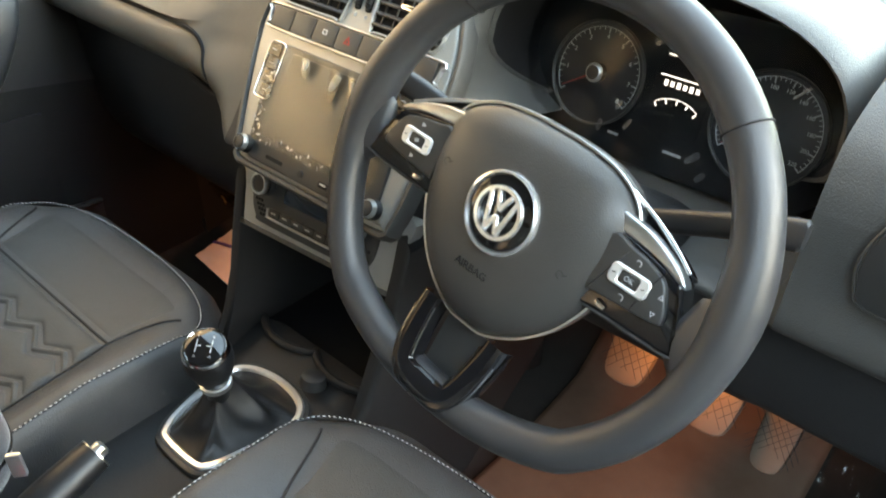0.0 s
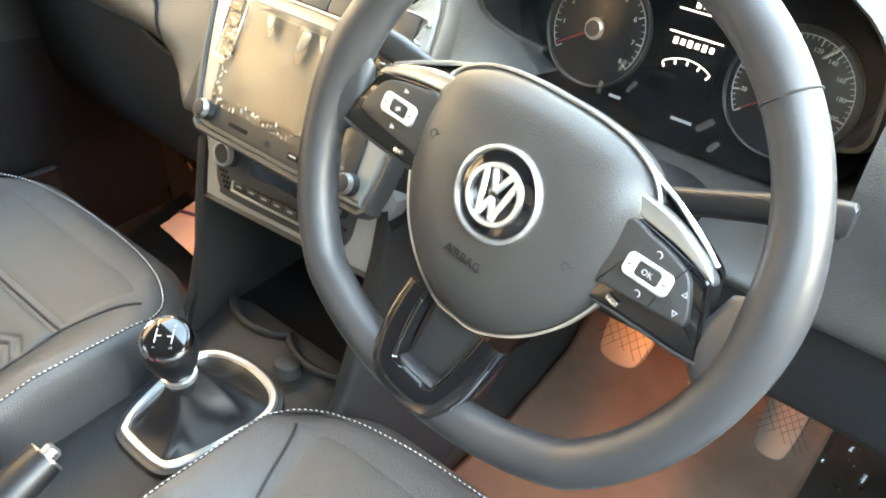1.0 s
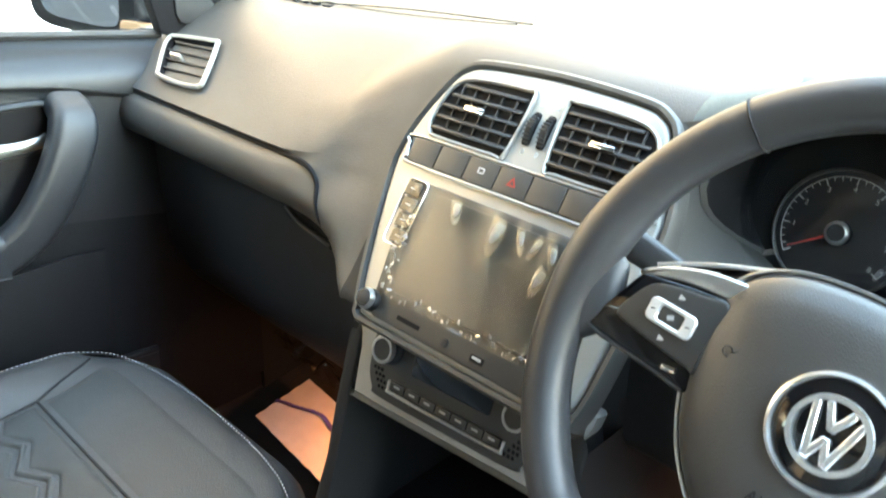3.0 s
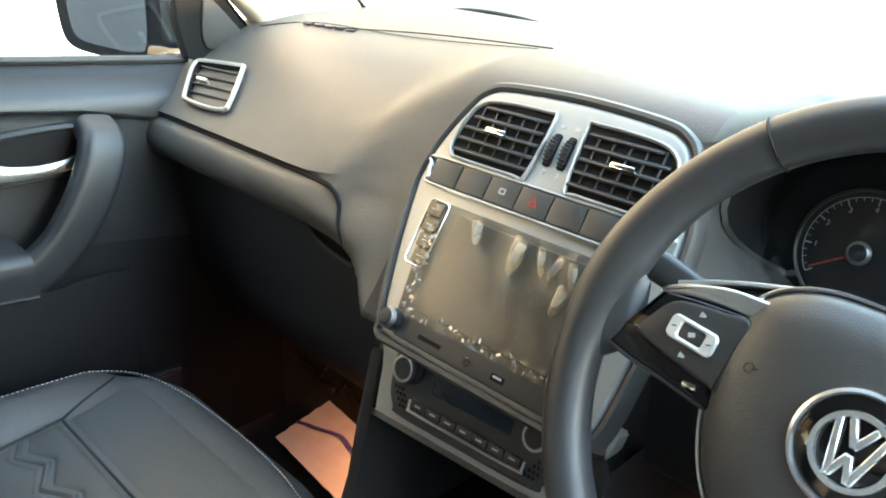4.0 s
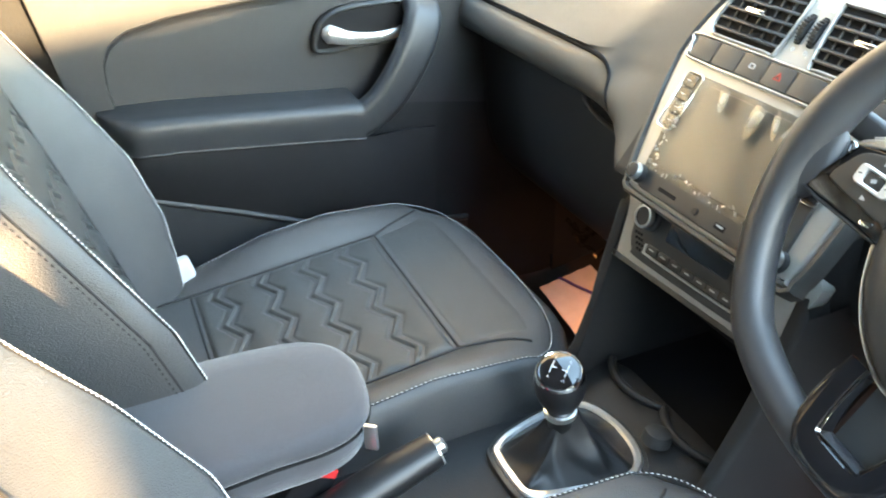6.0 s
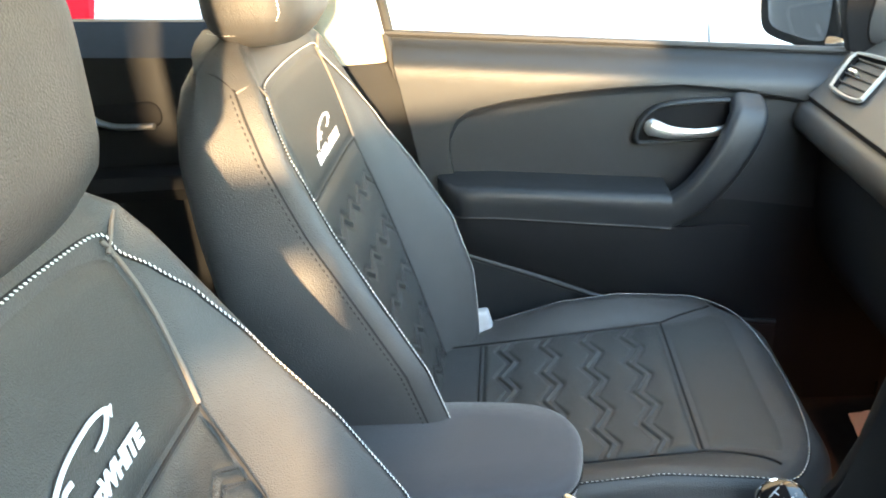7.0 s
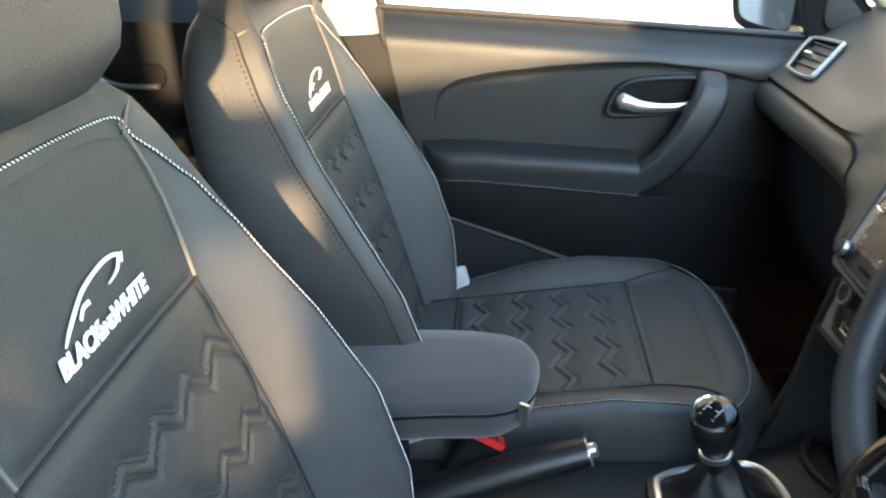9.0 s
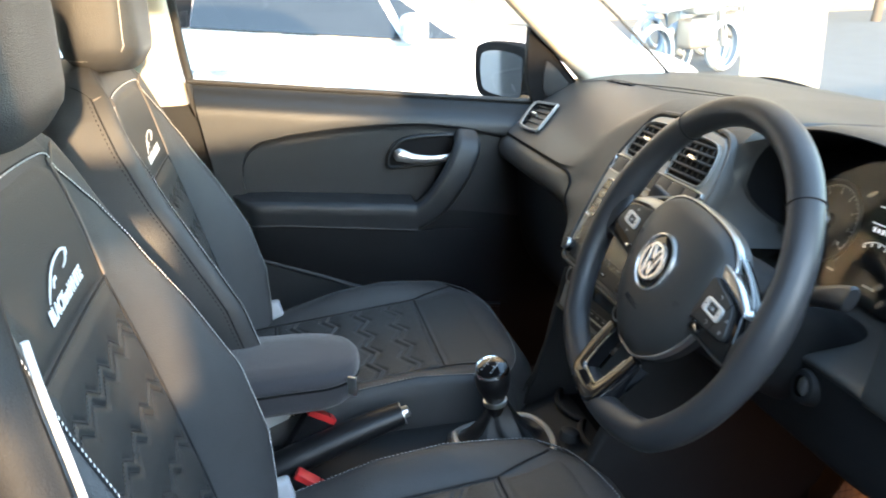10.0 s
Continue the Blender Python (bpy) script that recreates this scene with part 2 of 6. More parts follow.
def tube(path, r, n=8, closed=False, flat=1.0, up=(0, 0, 1)):
    """A round bar along a path; r a number or one for each point; flat squeezes it along up."""
    path = [Vector(p) for p in path]
    k, rings, up = len(path), [], Vector(up)
    side = None
    for i, p in enumerate(path):
        t = (path[(i + 1) % k] - path[i - 1]) if closed else path[min(i + 1, k - 1)] - path[max(i - 1, 0)]
        t.normalize()
        if side is None or abs(t.dot(up)) < 0.9:
            side = t.cross(up)
        side = (side - t * side.dot(t)).normalized()
        nrm = side.cross(t)
        rr = r[i] if isinstance(r, (list, tuple)) else r
        rings.append([p + side * rr * math.cos(2 * math.pi * j / n) + nrm * rr * flat * math.sin(2 * math.pi * j / n) for j in range(n)])
    if closed:
        return loft(rings + [rings[0]], cap=False)
    return loft(rings)


def lathe(profile, n=32, m=None):
    """Turns (r, z) round the z axis."""
    rings = [[(r * math.cos(2 * math.pi * j / n), r * math.sin(2 * math.pi * j / n), z) for j in range(n)] for r, z in profile]
    bm = loft(rings, cap=False)
    for ring, (r, z) in ((bm.verts[:n], profile[0]), (bm.verts[-n:], profile[-1])):
        if r < 0.0021:
            bm.faces.new(ring)
    return moved(bm, m) if m is not None else bm


def sheet(f, us, vs, thick=None):
    """A surface f(u, v) -> point over two lists; thick: an offset vector for a second skin."""
    bm = bmesh.new()
    g = [[bm.verts.new(f(u, v)) for v in vs] for u in us]
    for a, b in zip(g, g[1:]):
        for i in range(len(vs) - 1):
            bm.faces.new((a[i], a[i + 1], b[i + 1], b[i]))
    if thick is not None:
        ret = bmesh.ops.extrude_face_region(bm, geom=bm.faces[:])
        bmesh.ops.translate(bm, vec=thick, verts=[v for v in ret["geom"] if isinstance(v, bmesh.types.BMVert)])
    return bm


def span(a, b, n):
    return [a + (b - a) * i / n for i in range(n + 1)]


def letters(text, size, m, depth=0.0004, slant=0.0, bold=0.0):
    c = bpy.data.curves.new("letters", "FONT")
    c.body, c.size, c.extrude, c.align_x, c.align_y, c.resolution_u = text, size, depth, "CENTER", "CENTER", 3
    c.shear, c.offset = slant, bold
    ob = bpy.data.objects.new("letters", c)
    scene.collection.objects.link(ob)
    me = bpy.data.meshes.new_from_object(ob)
    bm = bmesh.new()
    bm.from_mesh(me)
    bpy.data.objects.remove(ob)
    bpy.data.meshes.remove(me)
    bpy.data.curves.remove(c)
    return moved(bm, m)


def dashes(path, length, gap, r, normal, slant=0.0):
    """Stitches along a path: short round-ended bars."""
    path = [Vector(p) for p in path]
    bm, d, i = bmesh.new(), 0.0, 0
    total = sum((b - a).length for a, b in zip(path, path[1:]))
    acc = [0.0]
    for a, b in zip(path, path[1:]):
        acc.append(acc[-1] + (b - a).length)

    def at(s):
        j = min(max(np.searchsorted(acc, s) - 1, 0), len(path) - 2)
        w = (s - acc[j]) / max(acc[j + 1] - acc[j], 1e-9)
        return path[j].lerp(path[j + 1], w)

    while d + length < total:
        a, b = at(d), at(d + length)
        t = (b - a).normalized()
        nv = Vector(normal(a) if callable(normal) else normal).normalized()
        sd = t.cross(nv) * slant * length
        rings = []
        for w, q in ((0, 0.35), (0.25, 1), (0.75, 1), (1, 0.35)):
            p = (a - sd).lerp(b + sd, w)
            s2 = t.cross(nv)
            rings.append([p + s2 * r * q * math.cos(k * math.pi / 2.5) + nv * r * q * math.sin(k * math.pi / 2.5) for k in range(5)])
        vs = [[bm.verts.new(x) for x in ring] for ring in rings]
        for p, q in zip(vs, vs[1:]):
            for k in range(5):
                bm.faces.new((p[k], p[(k + 1) % 5], q[(k + 1) % 5], q[k]))
        d += length + gap
    return bm


def lerp(a, b, t):
    return a + (b - a) * t


def table(x, xs, ys):
    return float(np.interp(x, xs, ys))


def smooth(x, a, b):
    t = min(max((x - a) / (b - a), 0), 1)
    return t * t * (3 - 2 * t)

# ---- ground and the shell of the car ----
gbm = bmesh.new()
bmesh.ops.create_grid(gbm, x_segments=8, y_segments=8, size=400)
tagged(part("ground", gbm, CONCRETE), "grey concrete ground of the parking yard", "ground", kind="structure")

# floor pan with the footwell bulkhead rising in front
pan = [(-1.9, 0.42), (-0.95, 0.42), (-0.90, 0.22), (0.30, 0.215), (0.46, 0.24), (0.60, 0.36), (0.66, 0.55), (0.68, 0.80)]
fl = sheet(lambda x, k: Vector((x, pan[k][0], pan[k][1])), span(-0.72, 0.72, 12), range(len(pan)), thick=(0, 0, -0.03))
tagged(part("floor", fl, CARPET), "dark carpet over the floor pan and bulkhead", "floor", kind="structure")

# roof with its headliner
def roof_z(x, y):
    return 1.43 - 0.10 * (x / 0.62) ** 2 * 0.6 - 0.05 * ((y + 0.85) / 1.0) ** 2
rf = sheet(lambda x, y: Vector((x, y, roof_z(x, y))), span(-0.60, 0.60, 12), span(-1.95, 0.02, 16), thick=(0, 0, 0.04))
tagged(part("ceiling", rf, HEADLINER), "pale cloth headliner under the car roof", "roof", kind="structure")

BASE = [(-0.70, 0.555), (-0.55, 0.67), (-0.3, 0.76), (0.0, 0.79), (0.3, 0.76), (0.55, 0.67), (0.70, 0.555)]
def screen_pt(k, t):
    (bx, by), tx = BASE[k], BASE[k][0] * 0.80
    p = Vector((bx, by, 0.925)).lerp(Vector((tx, 0.0 - 0.04 * (tx / 0.5) ** 2, roof_z(tx, 0.0))), t)
    p.z += 0.05 * math.sin(math.pi * t)
    return p
ws = part("window_1", sheet(screen_pt, range(7), span(0, 1, 8)), PANE)
ws.visible_shadow = False
tagged(ws, "clear raked windscreen of the car", "windscreen", kind="structure")
seal = tube([screen_pt(0, t) + Vector((-0.004, 0, 0.004)) for t in span(0, 1, 10)], 0.0035, 6)
tagged(part("trim", seal, RUBBER), "thin black rubber seal along the windscreen edge", "seal", kind="structure")


def pillar(name, a, b, wa, wb, label, mat=TRIM_LIGHT):
    """A padded pillar trim from a to b; wa and wb: its half sizes along y and x at the two ends."""
    rings = []
    for t in span(0, 1, 8):
        p = Vector(a).lerp(Vector(b), t)
        hy, hx = lerp(wa[0], wb[0], t), lerp(wa[1], wb[1], t)
        rings.append([(p.x + q[1], p.y + q[0], p.z) for q in rrect(2 * hy, 2 * hx, hx * 0.9, 4)])
    return tagged(part(name, loft(rings), mat), label, "pillar trim", kind="structure")


pillar("trim_a_pillar_left", (-0.725, 0.475, 0.90), (-0.600, -0.100, 1.40), (0.115, 0.028), (0.06, 0.03), "cream plastic trim of the slanting front pillar")
pillar("trim_a_pillar_right", (0.755, 0.46, 0.90), (0.615, -0.02, 1.40), (0.06, 0.026), (0.05, 0.03), "cream plastic trim of the slanting front pillar")
pillar("trim_b_pillar_left", (-0.75, -0.640, 0.935), (-0.62, -0.66, 1.40), (0.060, 0.022), (0.05, 0.022), "cream upper trim of the centre pillar beside the passenger seat")
pillar("trim_b_pillar_left_lower", (-0.745, -0.600, 0.25), (-0.752, -0.620, 0.933), (0.115, 0.022), (0.086, 0.022), "charcoal lower trim of the centre pillar", DOOR_LOW)
pillar("trim_b_pillar_right", (0.775, -0.655, 0.25), (0.66, -0.68, 1.40), (0.06, 0.022), (0.05, 0.022), "dark trim of the centre pillar beside the driver seat", DOOR_LOW)
pillar("trim_c_pillar_left", (-0.70, -1.62, 0.95), (-0.60, -1.55, 1.40), (0.16, 0.03), (0.09, 0.03), "cream trim of the rear pillar")
pillar("trim_c_pillar_right", (0.70, -1.62, 0.95), (0.60, -1.55, 1.40), (0.16, 0.03), (0.09, 0.03), "cream trim of the rear pillar")

# bonnet in front of the windscreen, and the resting wiper
bon = sheet(lambda x, y: Vector((x, y, .905 - .16 * ((y - .74) / .95) ** 2 - .05 * (x / .8) ** 4)), span(-.80, .80, 16), span(.74, 1.69, 14), thick=(0, 0, -.02))
tagged(part("trim_bonnet", bon, BODY), "white painted bonnet in front of the windscreen", "bonnet", kind="structure")
wiper = thing("wiper", "black wiper arm resting below the windscreen", "wiper")
part("arm", tube(spline([(-.80, .79, .908), (-.72, .79, .921), (-.64, .79, .925), (-.55, .79, .922), (-.45, .80, .908)], 5), .008, 8), HOOD_IN, wiper, "black wiper arm")
part("blade", tube(spline([(-.78, .775, .905), (-.60, .775, .912), (-.30, .78, .908)], 5), .005, 6), RUBBER, wiper, "rubber wiper blade")

# white painted edge and black seal of the open driver doorway
edge = [(0.700, -0.560, 1.36), (0.745, -0.538, 1.15), (0.762, -0.524, 1.03), (0.763, -0.508, 0.92), (0.763, -0.490, 0.75), (0.763, -0.475, 0.55), (0.763, -0.45, 0.36)]
pth = spline(edge, 6)
tagged(part("trim_door_flange", tube([p for p in pth if p.z < 1.045], 0.0021, 8), BODY), "white painted body edge of the open doorway", "body edge", kind="structure")
tagged(part("trim_door_seal", tube([p + Vector((0.004, -0.022, 0)) for p in pth], 0.018, 12), RUBBER), "black rubber seal round the open doorway", "door seal", kind="structure")
sill = joined([box(0.10, 1.35, 0.14, pose(0.76, 0.05, 0.30), 0.02), box(0.06, 1.3, 0.03, pose(0.755, 0.05, 0.385), 0.01)])
tagged(part("trim_door_sill", sill, DOOR_LOW), "black plastic sill under the driver doorway", "door sill", kind="structure")
for sx, nm in ((-1, "left"), (1, "right")):
    rail = tube(spline([(sx * 0.69, 0.30, 1.06), (sx * 0.645, 0.08, 1.29), (sx * 0.63, -0.10, 1.375), (sx * 0.64, -0.6, 1.40), (sx * 0.64, -1.2, 1.38), (sx * 0.66, -1.6, 1.30)], 5), 0.035, 10)
    tagged(part("trim_roof_rail_" + nm, rail, TRIM_LIGHT), "cream roof rail trim above the doors", "roof rail", kind="structure")
tagged(part("trim_sill_left", box(.06, 2.3, .30, pose(-.742, -.40, .20), .02), DOOR_LOW), "black plastic sill under the passenger door", "door sill", kind="structure")
back = joined([box(1.40, 0.05, 0.60, pose(0, -1.92, 0.65), 0.02), box(1.44, 0.42, 0.05, pose(0, -1.72, 0.93), 0.02)])
tagged(part("wall_rear", back, DOOR_LOW), "dark parcel shelf and tailgate trim", "tailgate trim", kind="structure")
hatch = part("window_rear", sheet(lambda x, t: Vector((x * (1 - 0.1 * t), -1.94 + 0.12 * t, 0.95 + 0.38 * t)), span(-0.62, 0.62, 4), span(0, 1, 3)), PANE)
hatch.visible_shadow = False
tagged(hatch, "clear rear window of the tailgate", "window", kind="structure")

# rear doors: panel, window pane and inner handle
def rear_door(sx, name):
    d = thing(name, "charcoal rear door panel with a recessed inner handle", "car door", kind="structure")
    top = lambda y: 1.030 - 0.075 * (y + 0.95)
    def f(y, k):
        t = k / 14
        z = lerp(0.28, top(y), t)
        x = 0.735 - 0.03 * smooth(t, 0.1, 0.35) - 0.015 * smooth(t, 0.72, 0.76) + 0.05 * smooth(t, 0.93, 1.0)
        return Vector((sx * x, y, z))
    part("panel", sheet(f, span(-1.52, -0.735, 18), range(15), thick=(sx * 0.03, 0, 0)), DOOR_LOW, d)
    # flat black plate in place of the shaded hollow behind the handle
    rec = prism(rrect(0.145, 0.048, 0.022), 0.02, 0.006)
    mat = axes((sx * 0.705, -1.06, 0.880), (0, sx * -1, 0), (0, 0, 1))
    part("recess_shade_plate", moved(rec, mat), HOOD_IN, d, "flat black plate painting the shade of the handle recess")
    lever = tube(spline([(sx * 0.685, -1.135, 0.888), (sx * 0.678, -1.115, 0.880), (sx * 0.672, -1.07, 0.866), (sx * 0.675, -1.00, 0.862)], 5), [0.013] * 6 + [0.009] * 10, 10, flat=0.6)
    part("handle", lever, SATIN, d, "satin chrome inner handle")
    arm = loft([[(sx * (0.71 - 0.06 * w), y, 0.76 + q) for w, q in ((0, -0.04), (0.8, -0.035), (1, -0.01), (0.9, 0.015), (0, 0.02))] for y in span(-1.45, -0.85, 6)])
    part("armrest", arm, DOOR_LOW, d)
    pane = part("pane", sheet(lambda y, t: Vector((sx * (0.745 - 0.10 * t), y, lerp(top(y), 1.36, t))), span(-1.50, -0.72, 4), span(0, 1, 3)), PANE, d, "clear side window")
    pane.visible_shadow = False
    return d


rear_door(-1, "door_rear_left")
rear_door(1, "door_rear_right")

# rear bench, mostly hidden behind the front seats
bench = thing("rear_bench", "black rear bench seat behind the front seats", "car seat")
def soft_block(sx, sy, sz, m, r=0.05, seg=5):
    return box(sx, sy, sz, m, r, seg)
part("cushion", soft_block(1.28, 0.50, 0.16, pose(0, -1.22, 0.50, 6)), LEATHER, bench)
part("backrest", soft_block(1.28, 0.14, 0.62, pose(0, -1.55, 0.80, -16)), LEATHER, bench)

# ---- dashboard ----
P = [(.80, .925), (.6, .948), (.42, .957), (.32, .949), (.255, .925), (.19, .885), (.155, .862), (.138, .850), (.126, .841), (.132, .834), (.116, .825), (.108, .805), (.111, .787), (.124, .774), (.155, .768), (.158, .66), (.172, .56), (.24, .47), (.40, .43)]
C = [(.80, .93), (.6, .955), (.46, .966), (.36, .977), (.290, .979), (.240, .965), (.205, .918), (.175, .877), (.152, .846), (.147, .839), (.140, .829), (.119, .80), (.091, .76), (.072, .733), (.100, .722), (.130, .66), (.150, .6), (.2, .5), (.4, .43)]
D = [(.80, .93), (.6, .955), (.42, .970), (.33, .978), (.265, .975), (.21, .962), (.175, .942), (.158, .915), (.150, .89), (.146, .868), (.142, .845), (.136, .82), (.130, .795), (.133, .782), (.148, .772), (.152, .70), (.170, .665), (.28, .63), (.45, .60)]
R = [(.80, .93), (.6, .955), (.48, .968), (.43, .972), (.40, .965), (.385, .95), (.375, .93), (.365, .91), (.355, .885), (.345, .86), (.330, .82), (.27, .792), (.18, .785), (.15, .78), (.148, .772), (.152, .70), (.175, .655), (.28, .63), (.45, .60)]


def mixed(a, b, t):
    return [(lerp(p[0], q[0], t), lerp(p[1], q[1], t)) for p, q in zip(a, b)]


def dash_loft(sections, lo, hi, n=5):
    """Skin over profiles (y, z) set at several x, using only the profile points lo to hi."""
    rings = []
    for x, pr in sections:
        rings.append([(x, *q) for q in spline(pr[lo:hi], n)])
    return loft(rings, closed=False)


def blend(a, b, up, low):
    """Profiles mixed at their own pace above and below the groove."""
    deep = up ** 2.4
    w = [up] * 4 + [lerp(up, low, t) for t in (.10, .25, .45, .72)] + [low] * 3 + [lerp(low, deep, .6)] + [deep] * 7
    pr = [(lerp(p[0], q[0], t), lerp(p[1], q[1], t)) for p, q, t in zip(a, b, w)]
    flat = min(1.0, low / .14)      # the lip over the groove dies away where the groove turns down
    for i in (8, 9):
        straight = [lerp(pr[7][n], pr[10][n], (i - 7) / 3) for n in (0, 1)]
        pr[i] = tuple(lerp(pr[i][n], straight[n], flat) for n in (0, 1))
    return pr


LEFT = [(-.735, P), (-.66, P), (-.55, P), (-.47, P)] + [(x, blend(P, C, u, l)) for x, u, l in ((-.42, .01, 0), (-.36, .05, 0), (-.32, .11, .02), (-.285, .20, .12), (-.265, .28, .34), (-.250, .35, .66), (-.235, .43, .88), (-.215, .56, 1), (-.19, .76, 1), (-.17, .92, 1))] + [(-.155, C)]
MID = [(-.155, C), (0, C), (.128, C)]
RIGHT = [(.128, C), (.134, mixed(C, R, .30)), (.142, mixed(C, R, .85)), (.148, R), (.20, R), (.35, R), (.49, R), (.518, mixed(R, D, .3)), (.535, D), (.60, D), (.67, D), (.735, D)]
dash = thing("dashboard", "grained dark grey dashboard spanning the car from door to door", "dashboard")
part("upper_pad", dash_loft(LEFT + MID[1:] + RIGHT[1:], 0, 9), DASH, dash, "soft grained grey upper dash pad")
part("glovebox_rim", dash_loft(LEFT, 8, 15), DASH, dash, "rounded grey band under the dash groove")
part("glovebox", dash_loft(LEFT, 14, 19), DASH_LOW, dash, "black glovebox lid")
part("centre_backing", dash_loft(MID, 8, 19), DASH_LOW, dash)
part("driver_face", dash_loft(RIGHT, 8, 15), DASH, dash, "grained grey dash face beside the wheel")
part("knee_panel", dash_loft(RIGHT, 14, 19), DASH_LOW, dash, "dark plastic knee panel under the wheel")
# black bar standing in for the shadow in the groove; it dips beside the centre stack
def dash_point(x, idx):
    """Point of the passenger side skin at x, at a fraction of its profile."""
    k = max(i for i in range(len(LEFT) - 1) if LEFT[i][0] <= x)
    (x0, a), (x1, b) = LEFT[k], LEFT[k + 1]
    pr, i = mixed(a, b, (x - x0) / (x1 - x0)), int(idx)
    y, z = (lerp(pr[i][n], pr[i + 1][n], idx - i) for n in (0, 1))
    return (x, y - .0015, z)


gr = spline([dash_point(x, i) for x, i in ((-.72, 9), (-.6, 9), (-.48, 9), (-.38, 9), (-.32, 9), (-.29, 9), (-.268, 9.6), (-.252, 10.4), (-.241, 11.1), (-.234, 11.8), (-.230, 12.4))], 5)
part("groove", tube(gr, [.0035] * 26 + [.0035 - .0001 * k for k in range(len(gr) - 26)], 6), HOOD_IN, dash, "black line drawn as the groove's shadow")
# embossed line where the top pad meets the face, and the screen blower slots
part("pad_seam", tube(spline([(-.67, .30, .9465), (-.60, .355, .9555), (-.4, .375, .9575), (-.22, .42, .9635)], 6), 0.0006, 6), HOOD_IN, dash, "fine seam of the top pad")
part("windscreen_edge_slot", tube(spline([(-.56, .335, .956), (-.40, .40, .960), (-.20, .425, .966)], 6), 0.0010, 6), HOOD_IN, dash, "dark slot of the top pad")
for k in range(5):
    bx = -0.60 + 0.022 * k
    part("blower_slot", prism([(-.008, -.006), (.008, -.006), (.003, .008)], 0.002, 0, axes((bx, .342 + .003 * k, .9535), (1, 0.1, 0), (0, 1, 0))), HOOD_IN, dash, "triangular demister slot")
part("glovebox_handle_recess", prism(rrect(.105, .032, .010), .004, .002, axes((-.305, .156, .744), (1, 0, -.12), (0, 0, 1))), HOOD_IN, dash, "black recessed glovebox handle")
part("glovebox_handle", tube(spline([(-.352, .150, .752), (-.33, .147, .742), (-.30, .147, .734), (-.262, .148, .728)], 5), .004, 8), DASH_LOW, dash, "glovebox latch")

# instrument hood
def hood_ring(y, cx, cz, a, b, low=0.88, n=48):
    out = []
    for k in range(n):
        t = 2 * math.pi * k / n
        c, s = math.cos(t), math.sin(t)
        e = 0.80
        x, z = abs(c) ** e * math.copysign(1, c), abs(s) ** e * math.copysign(1, s)
        out.append((cx + a * x, y + (0.02 * z if z > 0 else 0.09 * abs(z) ** 1.6), cz + (b if z > 0 else b * low) * z))
    return out


HC = (0.335, 0.903)
hood = [hood_ring(.325, *HC, .172, .080), hood_ring(.300, *HC, .173, .083), hood_ring(.240, *HC, .179, .093), hood_ring(.228, *HC, .183, .096), hood_ring(.224, *HC, .187, .099),
        hood_ring(.230, *HC, .192, .102), hood_ring(.26, *HC, .196, .102), hood_ring(.34, *HC, .202, .092), hood_ring(.46, *HC, .215, .064)]
part("instrument_hood_lining", loft(hood[:4], cap=False), HOOD_IN, dash, "matt black lining of the instrument hood")
part("instrument_hood", loft(hood[3:], cap=False), DASH, dash, "grained grey hood over the instruments")

# ---- side air vents ----
def louvre_vent(parent, w, h, m, slats, uprights, tilt, knob, outline=None, frame_w=0.006, depth=0.028, frame_mat=SILVER):
    """Air vent in its own plane: silver frame, black box, slats, uprights and a chrome knob."""
    o = outline or rrect(w, h, 0.012)
    part("frame", frame_ring(inset(o, -frame_w), o, 0.006, 0.002, m), frame_mat, parent, "satin silver vent frame")
    wall = loft([[(*p, 0.002) for p in o], [(*p, -depth) for p in inset(o, 0.004)]], cap=False)
    bk = prism(inset(o, 0.003), 0.002, 0, pose(0, 0, -depth))
    part("vent_box", moved(joined([wall, bk]), m), HOOD_IN, parent)
    ys = [q[1] for q in o]
    def width_at(y):
        xs = []
        for i in range(len(o)):
            (x0, y0), (x1, y1) = o[i - 1], o[i]
            if (y0 - y) * (y1 - y) < 0:
                xs.append(lerp(x0, x1, (y - y0) / (y1 - y0)))
        return (min(xs), max(xs)) if len(xs) > 1 else None
    lo, hi = min(ys), max(ys)
    for k in range(slats):
        y = lerp(lo, hi, (k + 0.5) / slats)
        lr = width_at(y)
        if lr:
            part("slat", box(lr[1] - lr[0] - 0.002, 0.0028, 0.016, m @ pose((lr[0] + lr[1]) / 2, y, -0.009, tilt), 0.0008, 1), BUTTON, parent)
    xs = [q[0] for q in o]
    for k in range(uprights):
        x = lerp(min(xs), max(xs), (k + 0.7) / (uprights + 0.4))
        part("upright", box(0.0022, (hi - lo) * 0.86, 0.010, m @ pose(x, (lo + hi) / 2, -0.020), 0.0006, 1), BUTTON, parent)
    kx, ky = knob
    part("knob", box(0.022, 0.006, 0.014, m @ pose(kx, ky, -0.001), 0.0025, 2), SATIN, parent, "chrome vent knob")


def side_outline(sx):
    pts = spline([(sx * x, y) for x, y in ((-.046, .028), (-.036, .033), (.042, .038), (.054, .034), (.089, -.028), (.086, -.037), (.050, -.039), (.002, -.035), (-.008, -.028), (-.038, .010))], 5, True)
    return [tuple(p) for p in pts]


sv = thing("side_air_vent", "silver-framed side air vent in the passenger end of the dash", "air vent", group="side air vents")
louvre_vent(sv, 0, 0, axes((-.633, .176, .884), (1, .08, .02), (0, .84, .56)), 5, 3, 25, (-.004, .002), side_outline(1))
sv2 = thing("side_air_vent", "silver-framed side air vent in the driver end of the dash", "air vent", group="side air vents")
louvre_vent(sv2, 0, 0, axes((.690, .150, .925), (1, -.05, 0), (0, .35, .9)), 5, 3, 25, (0, 0), side_outline(-1))

